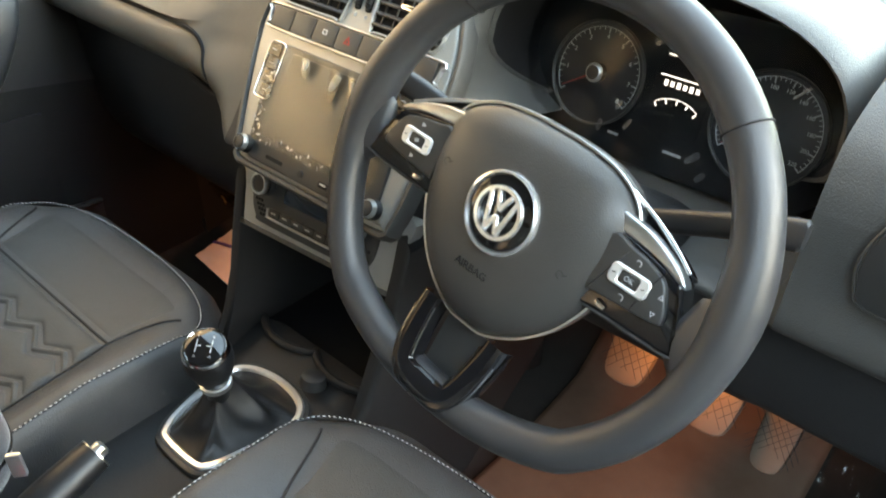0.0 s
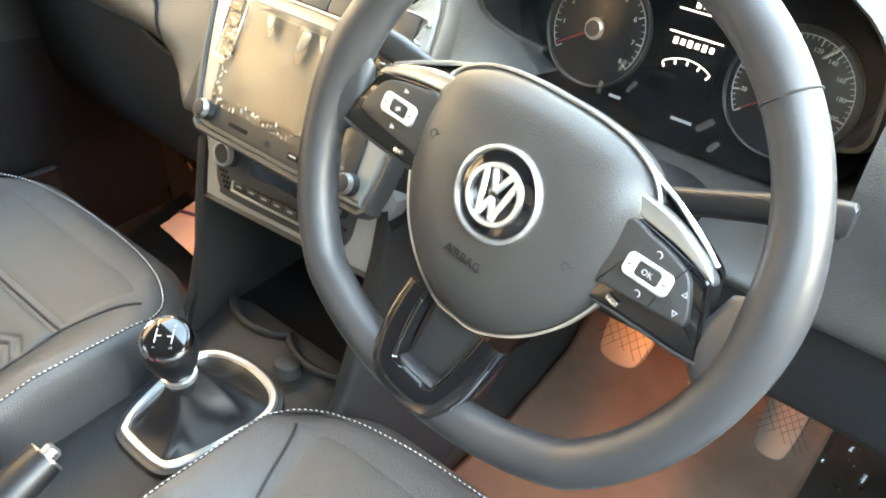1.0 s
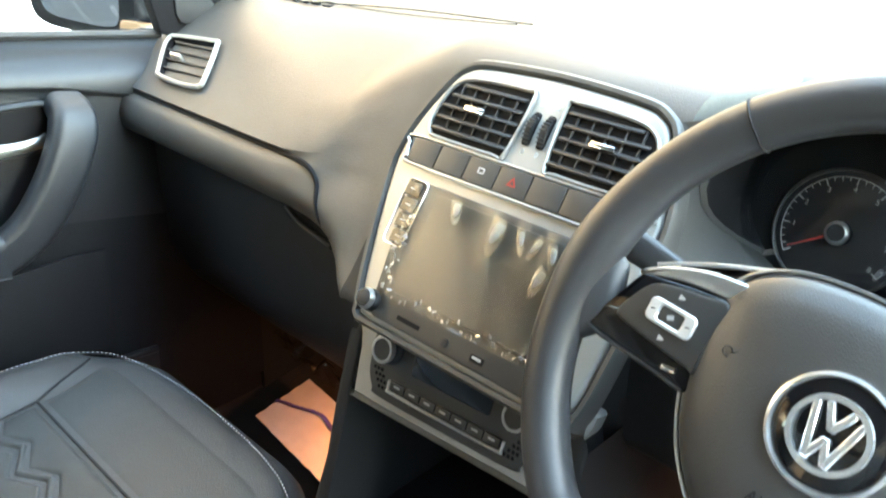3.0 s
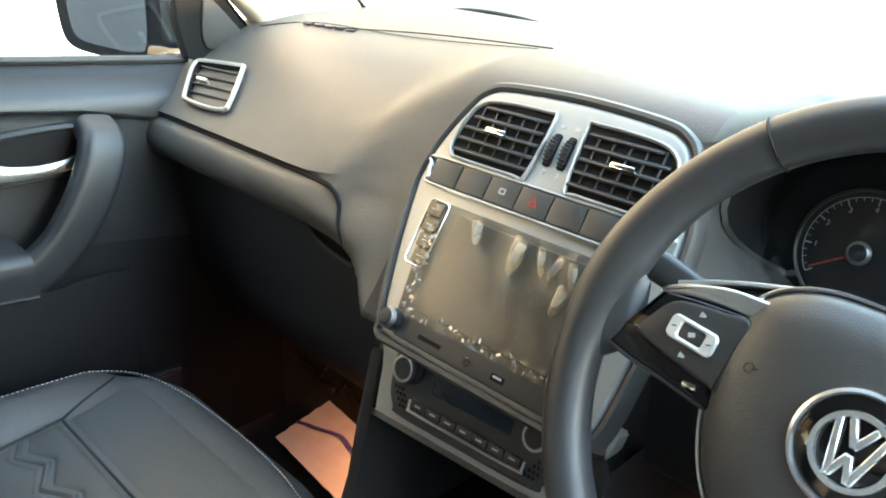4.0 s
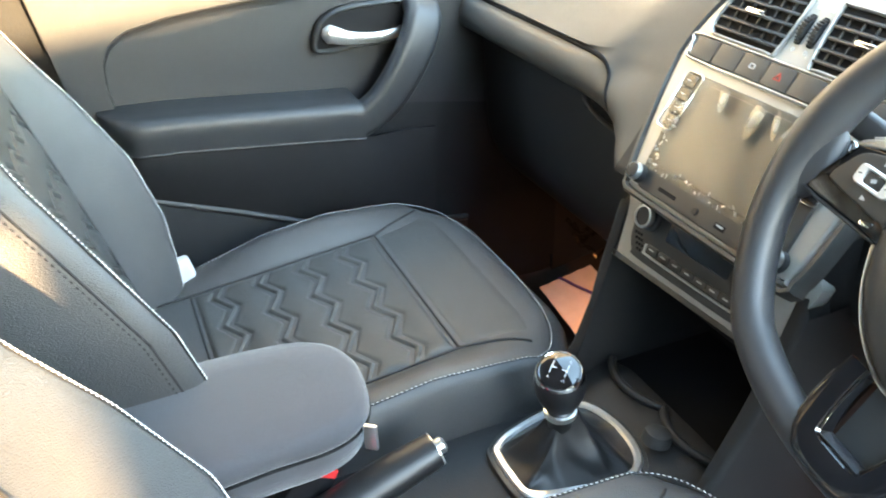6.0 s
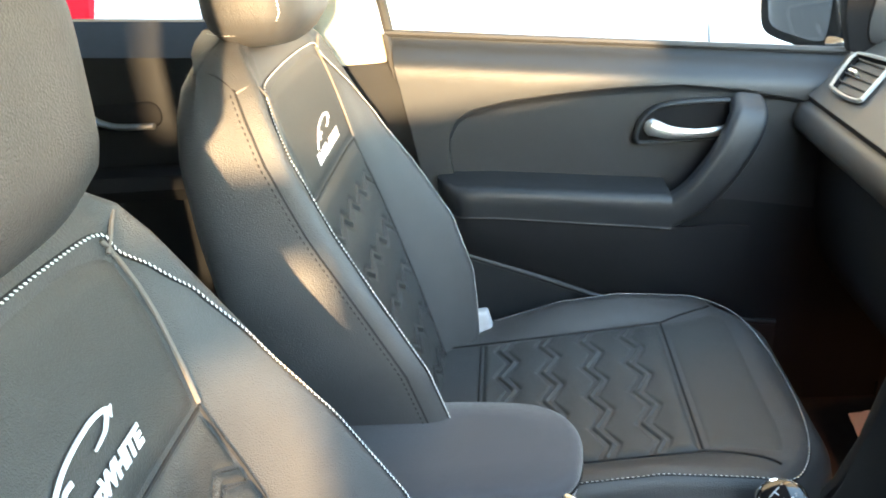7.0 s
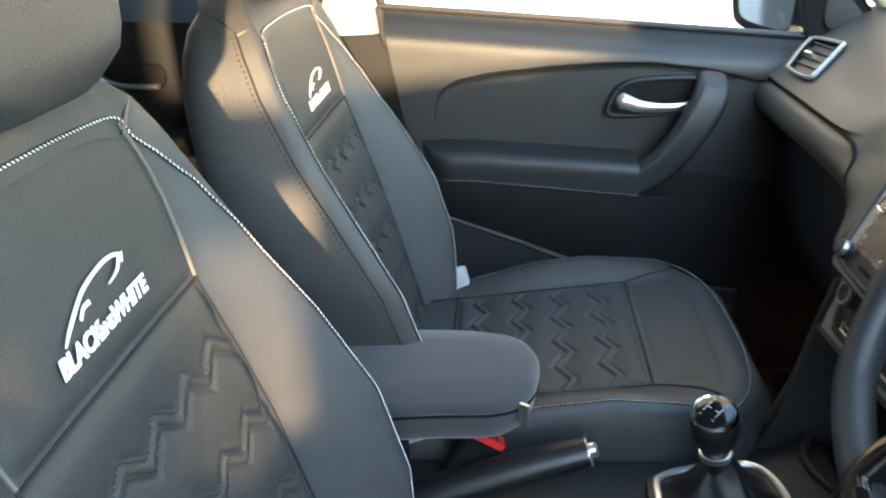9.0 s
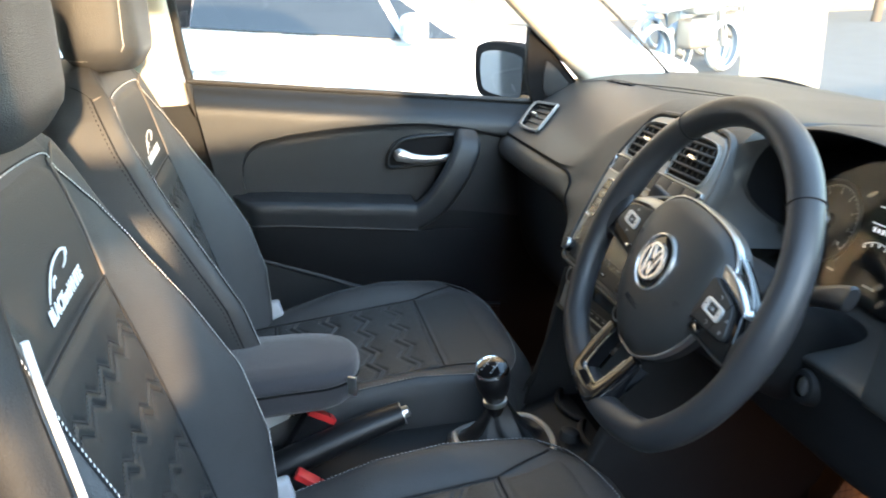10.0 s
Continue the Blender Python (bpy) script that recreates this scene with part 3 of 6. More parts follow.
# ---- centre stack, in its own leaning plane ----
SA = radians(35)
STACK = axes((-.006, .170, .874), (1, 0, 0), (0, math.sin(SA), math.cos(SA)))     # z of this plane points at the cabin


def taper(v):
    """The stack narrows towards its foot."""
    return 1.0 - 1.15 * max(0.0, -.015 - v)


def wide(x, v):
    """Place across the stack: its driver side stays wider below the vents."""
    return x * taper(v) + .22 * max(0.0, -.015 - v) * (x + .145) / .29


def S(x, v, h=0.0, rz=0.0):
    return STACK @ pose(wide(x, v), v, h, 0, 0, rz)


stack = thing("centre_stack", "satin silver centre stack panel with vents and button row", "centre stack")
so = spline([(-.150, .02), (-.128, .078), (-.112, .096), (-.085, .103), (0, .107), (.085, .103), (.112, .096), (.128, .078), (.150, .02), (.153, -.05), (.146, -.13), (.138, -.166), (.124, -.177), (0, -.178), (-.124, -.177), (-.138, -.166), (-.146, -.13), (-.153, -.05)], 4, True)
so = [Vector((wide(p.x, p.y), p.y)) for p in so]
part("fascia", prism([tuple(p) for p in so], 0.010, 0.006, S(0, 0, -.004), 3), SILVER, stack, "satin silver fascia")
rim_o = [(p[0], max(p[1], -.1855)) for p in inset([tuple(q) for q in so], -0.010)]
part("surround", moved(loft([[(*p, -.016) for p in rim_o], [(*p, .003) for p in rim_o], [(*p, .007) for p in inset(rim_o, .003)], [(*p, .007) for p in inset(rim_o, .007)], [(*p, .001) for p in inset(rim_o, .0098)]], cap=False), STACK), DASH, stack, "grey padded surround of the stack")

# curved pad between the stack and the lip of the instrument hood
def lip_left(z):
    h = (z - HC[1]) / (.099 if z > HC[1] else .099 * .88)
    c = math.sqrt(max(0.0, 1 - abs(h) ** 2.5)) ** .80
    return Vector((HC[0] - .188 * c, .226 + (.02 * h if h > 0 else .09 * abs(h) ** 1.6), z))
flank = []
for z in span(.826, .975, 16):
    v = min(max((z - .874) / .819, -.06), .097)
    e = STACK @ Vector((wide(table(v, [-.17, -.13, -.05, .02, .078, .097], [.138, .146, .153, .150, .128, .111]), v) + .002, v, -.006))
    q = lip_left(z)
    flank.append([e.lerp(q, t) + Vector((0, -.006 * math.sin(math.pi * t), 0)) for t in span(0, 1, 8)])
part("flank_pad", loft(flank, closed=False), DASH, dash, "grained grey pad beside the instrument hood")


def vent_outline(sx):
    pts = [(.021, .082), (.030, .088), (.090, .086), (.112, .079), (.122, .064), (.127, .036), (.122, .024), (.110, .021), (.038, .021), (.026, .024)]
    return [tuple(p) for p in spline([(sx * x, y) for x, y in pts], 4, True)]


def centre_vent(sx):
    o = vent_outline(sx)
    part("vent_recess", prism([tuple(p) for p in inset(o, -.002)], 0.0036, 0, S(0, 0, .003)), HOOD_IN, stack, "black vent opening")
    part("vent_frame", frame_ring([tuple(p) for p in inset(o, -.0035)], o, 0.008, 0.0015, S(0, 0, .003)), SILVER, stack, "bright silver vent frame")
    wall_lo, wall_hi = .023, .086
    for k in range(5):
        y = lerp(wall_lo, wall_hi, (k + .5) / 5)
        x0, x1 = .025, table(y, [.023, .03, .06, .086], [.118, .124, .121, .098])
        part("slat", box(x1 - x0, .0026, .009, S(sx * (x0 + x1) / 2, y, .0075) @ pose(0, 0, 0, 30), .0007, 1), BUTTON, stack)
    for k in range(5):
        x = .036 + .0175 * k
        part("upright", box(.0018, .054, .004, S(sx * x, .054, .0072), .0005, 1), BUTTON, stack)
    part("vent_knob", box(.026, .0055, .010, S(sx * .075, .055, .012), .002, 2), CHROME, stack, "chrome vent knob")


centre_vent(-1)
centre_vent(1)
for x in (-.0085, .0085):
    part("thumbwheel_slot", prism(rrect(.009, .034, .003), .0012, 0, S(x, .055, .006)), HOOD_IN, stack)
    wheel = joined([lathe([(.001, -.0035), (.017, -.0035), (.018, 0), (.017, .0035), (.001, .0035)], 28, S(x, .055, -.005) @ pose(0, 0, 0, 0, 90, 0))]
                   + [box(.0072, .0012, .003, S(x, .055, -.005) @ pose(0, 0, 0, 12 * k, 0, 0) @ pose(0, 0, .0182), 0) for k in range(-4, 5)])
    part("thumbwheel", wheel, RUBBER, stack, "ribbed vent thumbwheel")
    part("wheel_mark", letters("0", .008, S(x, .032, .0064)), PRINT, stack, "printed zero")
    part("wheel_mark", prism(rrect(.006, .0035, .001), .0004, 0, S(x, .080, .0062)), PRINT, stack)
# button row under the vents
bo = [tuple(p) for p in spline([(-.140, .006), (-.134, .013), (0, .0135), (.134, .013), (.140, .006), (.136, -.008), (.128, -.0135), (0, -.014), (-.128, -.0135), (-.136, -.008)], 4, True)]
part("button_row_frame", frame_ring([tuple(p) for p in inset(bo, -.0028)], bo, .009, .0012, S(0, 0, .002)), SATIN, stack, "bright frame round the buttons")
for k in range(7):
    x0 = -.1365 + k * .0390
    w = .0382 if 0 < k < 6 else .0370
    part("button", box(w, .0255, .006, S(x0 + .0195, 0, .0075), .0016, 2), BUTTON, stack)
tri = [(-.0055, -.004), (.0055, -.004), (0, .0055)]
part("hazard_symbol", frame_ring(tri, [tuple(p) for p in scaled(tri, .55)], .0006, .0001, S(0, 0, .0106)), RED, stack, "red hazard triangle")
part("demister_symbol", frame_ring(rrect(.008, .006, .001, 2), rrect(.0055, .0035, .0005, 2), .0006, .0001, S(-.039, .001, .0106)), PRINT, stack)
part("fascia_clip", box(.012, .005, .002, S(.142, -.020, .006), .001), CHROME, stack)

# ---- infotainment unit ----
radio = thing("infotainment_unit", "black touchscreen head unit still wrapped in clear film", "car radio")
ro = [(wide(x, y - .101) - wide(0, -.100), y) for x, y in rrect(.240, .144, .010, 8)]
part("body", prism(ro, .007, .003, S(0, -.100, .003)), BUTTON, radio)
part("side_bar", frame_ring(rrect(.029, .072, .007), rrect(.0255, .0685, .0055), .003, .001, S(-.111, -.064, .0098)), CHROME, radio, "chrome frame of the side keys")
part("side_bar", frame_ring(rrect(.029, .072, .007), rrect(.0255, .0685, .0055), .003, .001, S(.111, -.064, .0098)), CHROME, radio, "chrome frame of the side keys")
for sx in (-1, 1):
    for k in range(4):
        part("side_key", box(.020, .0145, .003, S(sx * .111, -.039 - .0166 * k, .0108), .001, 1), GLOSS, radio)
        part("side_key_print", box(.007, .0010, .0006, S(sx * .111, -.039 - .0166 * k, .0125), 0), PRINT, radio)
    kn = lathe([(.001, .016), (.006, .016), (.0085, .015), (.0095, .010), (.0105, .006), (.0115, 0)], 24)
    part("knob", moved(kn, S(sx * .119, -.158, .009)), RUBBER, radio, "black knob")
    part("knob_ring", moved(lathe([(.0095, .0145), (.0105, .012), (.0108, .009), (.0098, .009), (.0088, .0146)], 24), S(sx * .119, -.158, .009)), SATIN, radio, "satin knob ring")
part("screen", prism(rrect(.168, .104, .004), .003, .001, S(0, -.088, .0095)), SCREEN, radio, "dark switched-off touchscreen")
part("card_slot", box(.030, .0045, .001, S(-.062, -.161, .0103), 0), HOOD_IN, radio)
part("jack_socket", moved(lathe([(.0022, .0015), (.0038, .0015), (.0042, 0), (.002, 0)], 18), S(-.010, -.161, .010)), RUBBER, radio)
part("usb_port", box(.015, .0065, .001, S(.032, -.161, .0103), 0), HOOD_IN, radio)
part("usb_tongue", box(.010, .002, .001, S(.032, -.1603, .0108), 0), PRINT, radio)
# crumpled protective film with raised folds
rng = np.random.RandomState(3)
folds = [(-.042, 0, .022, .009, .10), (.010, 0, .034, .010, -.05), (.046, 0, .026, .009, .20), (.074, 0, .030, .009, -.20)]
def film(u, v):
    h = .0035 + .0006 * noise.noise(Vector((u * 30, v * 30, 1.0)))
    for fx, top, ln, wd, sl in folds:
        dv = -.036 - v
        if dv < ln * 1.4:
            d = (u - fx - sl * dv) / wd
            h += .0060 * math.exp(-d * d) * max(0.0, 1 - max(dv, 0) / (ln * 1.4))
    e = max(0.0, abs(u) - .088) / .03
    h += e * .010 * abs(noise.noise(Vector((u * 120, v * 150, 8.0))))
    low_e = max(0.0, -.128 - v) / .02
    h += low_e * .006 * abs(noise.noise(Vector((u * 140, v * 90, 3.0))))
    return STACK @ Vector((wide(u, v), v, .0115 + h))
wrap = thing("protective_film", "crumpled clear protective film over the touchscreen", "plastic film")
fo = part("sheet", sheet(film, span(-.108, .108, 120), span(-.148, -.030, 70)), FILM, wrap, sharp=180)
fo.visible_shadow = False

for u, v, w, ln, rz, rx in ((-.042, -.047, .013, .024, 12, 10), (.010, -.055, .018, .038, -8, 14), (.040, -.050, .009, .026, 18, 8), (.056, -.051, .009, .026, -24, 14), (.077, -.054, .010, .028, 16, 10), (.070, -.078, .013, .030, -14, 12)):
    drop = [tuple(p) for p in spline([(-w * .46, ln * .5), (0, ln * .54), (w * .46, ln * .46), (w * .50, ln * .05), (w * .34, -ln * .32), (w * .02, -ln * .48), (-w * .30, -ln * .32), (-w * .46, ln * .05)], 4, True)]
    scoop = [tuple(p) for p in scaled(drop, .55)]
    part("fold", prism(drop, .0012, .0005, S(u, v, .0200, rz) @ pose(0, 0, 0, rx, 0, 0)), FOLD_BRIGHT, wrap, "bright fold of the film").visible_shadow = False
    part("fold", prism(scoop, .0010, .0004, S(u + w * .08, v + ln * .08, .0217, rz + 4) @ pose(0, 0, 0, -rx, 12, 0)), FOLD_GLINT, wrap, "gleaming hollow of a fold").visible_shadow = False
for k in range(64):
    if k < 34:
        u, v = -.092 - .014 * rng.rand(), lerp(-.062, -.142, k / 33)
    else:
        u, v = lerp(-.092, .095, (k - 34) / 29), -.140 + rng.uniform(-.006, .004)
    w, ln = rng.uniform(.0020, .0072), rng.uniform(.0020, .0064)
    shard = [(-w * .5, -ln * rng.uniform(.1, .5)), (w * rng.uniform(-.2, .2), -ln * .5), (w * .5, ln * rng.uniform(-.1, .3)), (w * rng.uniform(-.3, .2), ln * .5)]
    part("crinkle", prism(shard, .0006, .0001, S(u, v, .0195, rng.uniform(0, 180)) @ pose(0, 0, 0, rng.uniform(-25, 25), rng.uniform(-25, 25), 0)), FOLD_GLINT if k % 3 else FOLD_BRIGHT, wrap, "bright crinkle of the film").visible_shadow = False

# ---- climate panel ----
CA = radians(20)
CLIM = axes((-.002, .088, .681), (1, 0, 0), (0, math.sin(CA), math.cos(CA))) @ pose(0, 0, 0, 0, 6.5, 0) @ Matrix.Diagonal((.90, 1, 1, 1))
def K(x, v, h=0.0):
    return CLIM @ pose(x, v, h)
clim = thing("climate_panel", "climate control panel with two ringed knobs and a dark display", "climate control")
co = [tuple(p) for p in spline([(-.138, .052), (0, .053), (.152, .052), (.148, .0), (.141, -.046), (.134, -.050), (0, -.051), (-.122, -.050), (-.128, -.046), (-.134, .0)], 4, True)]
part("fascia", prism(co, .022, .003, K(0, 0, -.018)), SILVER, clim, "satin silver fascia")
ci = [tuple(p) for p in spline([(-.114, .036), (-.104, .043), (0, .043), (.104, .043), (.114, .036), (.112, -.012), (.102, -.032), (.092, -.039), (0, -.040), (-.092, -.039), (-.102, -.032), (-.112, -.012)], 4, True)]
part("panel", prism(ci, .005, .002, K(0, 0, .003)), BUTTON, clim, "black control panel")
part("display", prism(rrect(.106, .030, .003), .0012, .0004, K(0, .014, .0078)), LCD, clim, "dark blue display")
for sx in (-1, 1):
    part("knob", moved(lathe([(.001, .018), (.012, .018), (.0135, .016), (.0145, .006), (.018, .004), (.019, 0)], 36), K(sx * .088, .016, .007) @ Matrix.Scale(.95, 4)), RUBBER, clim, "black rotary knob")
    part("knob_ring", moved(lathe([(.0118, .0180), (.0122, .0192), (.0146, .0190), (.0154, .0165), (.0150, .012), (.0140, .012)], 40), K(sx * .088, .016, .007) @ Matrix.Scale(.95, 4)), SATIN, clim, "satin ring of the knob")
    for r in range(4):
        for c in range(3):
            part("grille_hole", box(.0034, .0034, .0012, K(sx * (.093 + .0052 * c - .004 * r), -.010 - .0058 * r, .0078), 0), HOOD_IN, clim)
for k in range(7):
    part("key", box(.0205, .0095, .006, K(-.0645 + .0215 * k, -.0195, .009), .0015, 2), BUTTON, clim)
    part("key_print", box(.008, .0018, .0006, K(-.0645 + .0215 * k, -.0185, .0123), 0), PRINT, clim)
kb = spline([(-.078, -.016, .010), (-.077, -.025, .010), (-.072, -.0275, .010), (0, -.028, .010), (.072, -.0275, .010), (.077, -.025, .010), (.078, -.016, .010)], 5)
part("key_rail", tube([CLIM @ p for p in kb], .0016, 8), SATIN, clim, "bright rail under the keys")

# ---- instrument cluster ----
IA = radians(20)
INST = axes((.336, .287, .873), (1, 0, 0), (0, math.sin(IA), math.cos(IA))) @ Matrix.Scale(1.035, 4)
def I(x, v, h=0.0, rz=0.0):
    return INST @ pose(x, v, h, 0, 0, rz)
clus = thing("instrument_cluster", "black instrument cluster with two round dials and a lit centre display", "instruments")
part("backing", prism(rrect(.345, .166, .06), .006, .002, I(0, .0075, -.012)), HOOD_IN, clus)
def dial(cx, cy, r, marks, start, end, needle, big=0.0064):
    d = part("dial", prism([(r * math.cos(a), r * math.sin(a)) for a in span(0, 2 * math.pi * 47 / 48, 47)], .002, .0008, I(cx, cy, -.006)), KNOB, clus, "black dial face")
    ring = lathe([(r + .002, -.004), (r + .002, .000), (r + .001, .001), (r - .0003, .000), (r - .0003, -.004)], 48)
    part("dial_ring", moved(ring, I(cx, cy, 0)), BUTTON, clus, "dark bezel ring")
    n = len(marks)
    ticks = []
    for k in range((n - 1) * 4 + 1):
        a = radians(lerp(start, end, k / ((n - 1) * 4)))
        L = .006 if k % 4 == 0 else .0032
        ticks.append(box(L, .0011 if k % 4 == 0 else .0006, .0004, I(cx, cy, -.0034) @ pose(0, 0, 0, 0, 0, math.degrees(a)) @ pose(r * .90 - L / 2, 0, 0), 0))
    part("scale", joined(ticks), PRINT, clus, "white scale ticks")
    arc = [INST @ Vector((cx + r * .905 * math.cos(radians(a)), cy + r * .905 * math.sin(radians(a)), -.0034)) for a in span(start, end, 40)]
    part("scale_arc", tube(arc, .0004, 5), PRINT, clus)
    for k, t in enumerate(marks):
        if t:
            a = radians(lerp(start, end, k / (n - 1)))
            part("numeral", letters(t, big, I(cx + r * .72 * math.cos(a), cy + r * .72 * math.sin(a), -.0034)), PRINT, clus)
    a = radians(needle)
    nd = prism([(-.004, -.0011), (r * .80, -.0004), (r * .80, .0004), (-.004, .0011)], .0014, .0003, I(cx, cy, .001) @ pose(0, 0, 0, 0, 0, needle))
    part("needle", nd, RED, clus, "red needle")
    part("hub", moved(lathe([(.001, .008), (.0075, .008), (.0095, .005), (.010, -.004)], 28), I(cx, cy, -.001)), RUBBER, clus, "black needle hub")
    part("hub_ring", moved(lathe([(.0072, .0088), (.0088, .0078), (.0100, .0056), (.0090, .005), (.0070, .0080)], 28), I(cx, cy, -.001)), SATIN, clus, "satin hub ring")
dial(-.086, .002, .0515, ["", "1", "2", "3", "4", "5", "6", "7", "8"], 215, -35, 212)
dial(.098, .000, .0530, ["", "20", "40", "60", "80", "100", "120", "140", "160", "180", "200", "220"], 215, -35, 214, .0054)
part("display", prism(rrect(.060, .092, .004), .002, .0006, I(.006, .012, -.007)), HOOD_IN, clus, "dark centre display")
for v, w in ((.040, .046), (.020, .050)):
    part("display_line", box(w, .0012, .0004, I(.006, v, -.0046), 0), LIT, clus, "lit white line")
for v, n in ((.046, 3), (.013, 6)):
    for k in range(n):
        part("display_bar", box(.0040, .0058 - .001 * (k % 2), .0004, I(.006 + (k - (n - 1) / 2) * .0068, v, -.0046), 0), LIT, clus, "lit display segment")
fan = [INST @ Vector((.006 + .040 * math.cos(radians(a)), -.040 + .040 * math.sin(radians(a)), -.0045)) for a in span(125, 55, 14)]
part("display_arc", tube(fan, .0004, 5), LIT, clus, "lit arc gauge")
for k in range(5):
    a = lerp(125, 55, k / 4)
    part("display_tick", box(.0040, .0014, .0004, I(.006 + .037 * math.cos(radians(a)), -.040 + .037 * math.sin(radians(a)), -.0046, a), 0), LIT, clus, "lit gauge tick")
for x, w in ((-.050, .012), (.018, .020)):
    part("reset_print", box(w, .0025, .0004, I(x, -.051, -.004), 0), PRINT, clus)
cover = part("cover_glass", prism(rrect(.338, .164, .06), .0015, 0, I(0, .0075, .009)), glass("instrument_cover", (.95, .95, .95), .02, .05), clus, "clear cover wrapped in film")
cover.visible_shadow = False
shards = [moved(prism(rrect(rng.uniform(.003, .006), rng.uniform(.010, .020), .002, 2), .0004, 0), I(x, y, .0108, rng.uniform(-70, 10))) for x, y in ((-.13, -.03), (-.11, -.043), (-.06, -.045), (-.045, -.02), (-.03, -.035), (.045, -.045), (.058, -.06), (.03, .045), (-.02, .05), (.13, -.05), (.12, .04))]
for b in shards:
    part("film_fold", b, FOLD, clus, "bright fold of protective film").visible_shadow = False

# ---- steering wheel, in its own plane: x right, y up the wheel, z to the driver ----
WT, WR = radians(27), -8.0
WHEEL = axes((.35, 0, .88), (1, 0, 0), (0, math.sin(WT), math.cos(WT))) @ pose(0, 0, 0, 0, 0, WR)
RC = (0.001, 0.0, -0.022)
RR = 0.1895
wheel = thing("steering_wheel", "black leather steering wheel with silver-edged pad and gloss spokes", "steering wheel", WHEEL)
def rim_pt(a):
    x, y = RR * math.cos(a), RR * math.sin(a)
    if y < -.140:
        y = -.140 - (-.140 - y) * 0.66
    return Vector((x + RC[0], y + RC[1], RC[2]))
nseg = 120
rp = [rim_pt(2 * math.pi * k / nseg) for k in range(nseg)]
def rim_r(k):
    a = 360 * k / nseg
    thumb = sum(math.exp(-((min(abs(a - c), 360 - abs(a - c))) / 13) ** 2) for c in (8, 172))
    return .0172 + .0022 * thumb
rim = tube(rp, [rim_r(k) for k in range(nseg)], 20, True, flat=1.0, up=(0, 0, 1))
part("rim", rim, WHEEL_LEATHER, wheel, "black leather-wrapped rim")
for a in (47, 133):
    p, q = rim_pt(radians(a)), rim_pt(radians(a + .5))
    ring = [p + (p - Vector(RC)).normalized() * .0176 * math.cos(t) + Vector((0, 0, 1)) * .0176 * math.sin(t) for t in span(0, 2 * math.pi * 23 / 24, 23)]
    part("leather_seam", tube(ring, .0009, 5, True, up=(p - q)), THREAD_BLACK, wheel, "dark seam across the rim")
st = [rim_pt(radians(a)) * (1 - .0150 / RR) + Vector((0, 0, .004)) for a in span(-150, -60, 60)]
st2 = [rim_pt(radians(a)) * (1 - .0150 / RR) + Vector((0, 0, .004)) for a in span(146, 205, 40)]
part("inner_stitching", joined([dashes(st, .003, .003, .0007, lambda p: -p, .9), dashes(st2, .003, .003, .0007, lambda p: -p, .9)]), THREAD_BLACK, wheel, "black inner stitching")

half_pad = [(0, -.106), (.022, -.104), (.050, -.088), (.071, -.067), (.084, -.046), (.093, -.023), (.0985, .003), (.0985, .028), (.093, .047), (.080, .061), (.058, .071), (.028, .0755)]
pad = [tuple(p) for p in spline(half_pad + [(0, .076)] + [(-x, y) for x, y in half_pad[:0:-1]], 4, True)]
def domed(pts, z0, z1, n=7):
    """A cushion-like plate: rounded edge and a gently domed top."""
    rings = [[(*p, z0) for p in pts]]
    for k in range(n):
        t = k / (n - 1)
        rings.append([(*p, z1 - .006 * (1 - math.sin(math.pi / 2 * min(1, t * 2.2))) ** 2 - .023 * (1 - t) ** 2.4) for p in scaled(pts, 1 - .82 * t ** 1.3)])
    return loft(rings)
part("airbag_pad", domed(pad, -.046, -.001, 9), AIRBAG, wheel, "grained grey airbag pad")
part("pad_trim", frame_ring([tuple(p) for p in scaled(pad, 1.016)], [tuple(p) for p in scaled(pad, .990)], .009, .002, pose(0, 0, -.034)), SATIN, wheel, "satin silver line round the pad")
part("airbag_word", letters("AIRBAG", .0098, pose(-.004, -.0535, -.0022, 5), .0006), DASH_LOW, wheel, "embossed airbag lettering")
for hx, hy in ((-.071, .010), (.066, -.016)):
    part("horn_symbol", joined([tube([(hx + .003 * math.cos(a), hy + .003 * math.sin(a), -.0055) for a in span(.4, 5.2, 9)], .00045, 5), tube([(hx + .002, hy, -.0055), (hx + .0065, hy + .003, -.0055)], .00045, 5)]), DASH_LOW, wheel, "embossed horn symbol")
EMB = Matrix.Scale(1.14, 4, ) @ pose(0, 0, -.001)
part("emblem_plate", moved(lathe([(.001, .003), (.024, .0028), (.027, .0015), (.0285, -.004)], 48), EMB), GLOSS, wheel, "gloss black emblem plate")
part("emblem_rim", moved(lathe([(.0268, .001), (.0282, .004), (.0300, .003), (.0308, -.004), (.0275, -.004)], 48), EMB), EMBLEM, wheel, "chrome ring round the emblem")
part("emblem_ring", moved(lathe([(.0160, .0025), (.0166, .0062), (.0192, .0062), (.0198, .0025)], 40), EMB), EMBLEM, wheel, "chrome emblem ring")
bars = []
for x0, y0, x1, y1 in ((-.0115, .0125, -.0050, -.0145), (.0115, .0125, .0050, -.0145), (-.0050, -.0145, 0, -.0015), (.0050, -.0145, 0, -.0015), (-.0062, .0150, 0, .0020), (.0062, .0150, 0, .0020)):
    L = math.hypot(x1 - x0, y1 - y0)
    bars.append(box(L, .0040, .003, EMB @ pose((x0 + x1) / 2, (y0 + y1) / 2, .0045, 0, 0, math.degrees(math.atan2(y1 - y0, x1 - x0))), .0008, 1))
for b in bars:
    part("emblem_bar", b, EMBLEM, wheel, "chrome emblem bar")
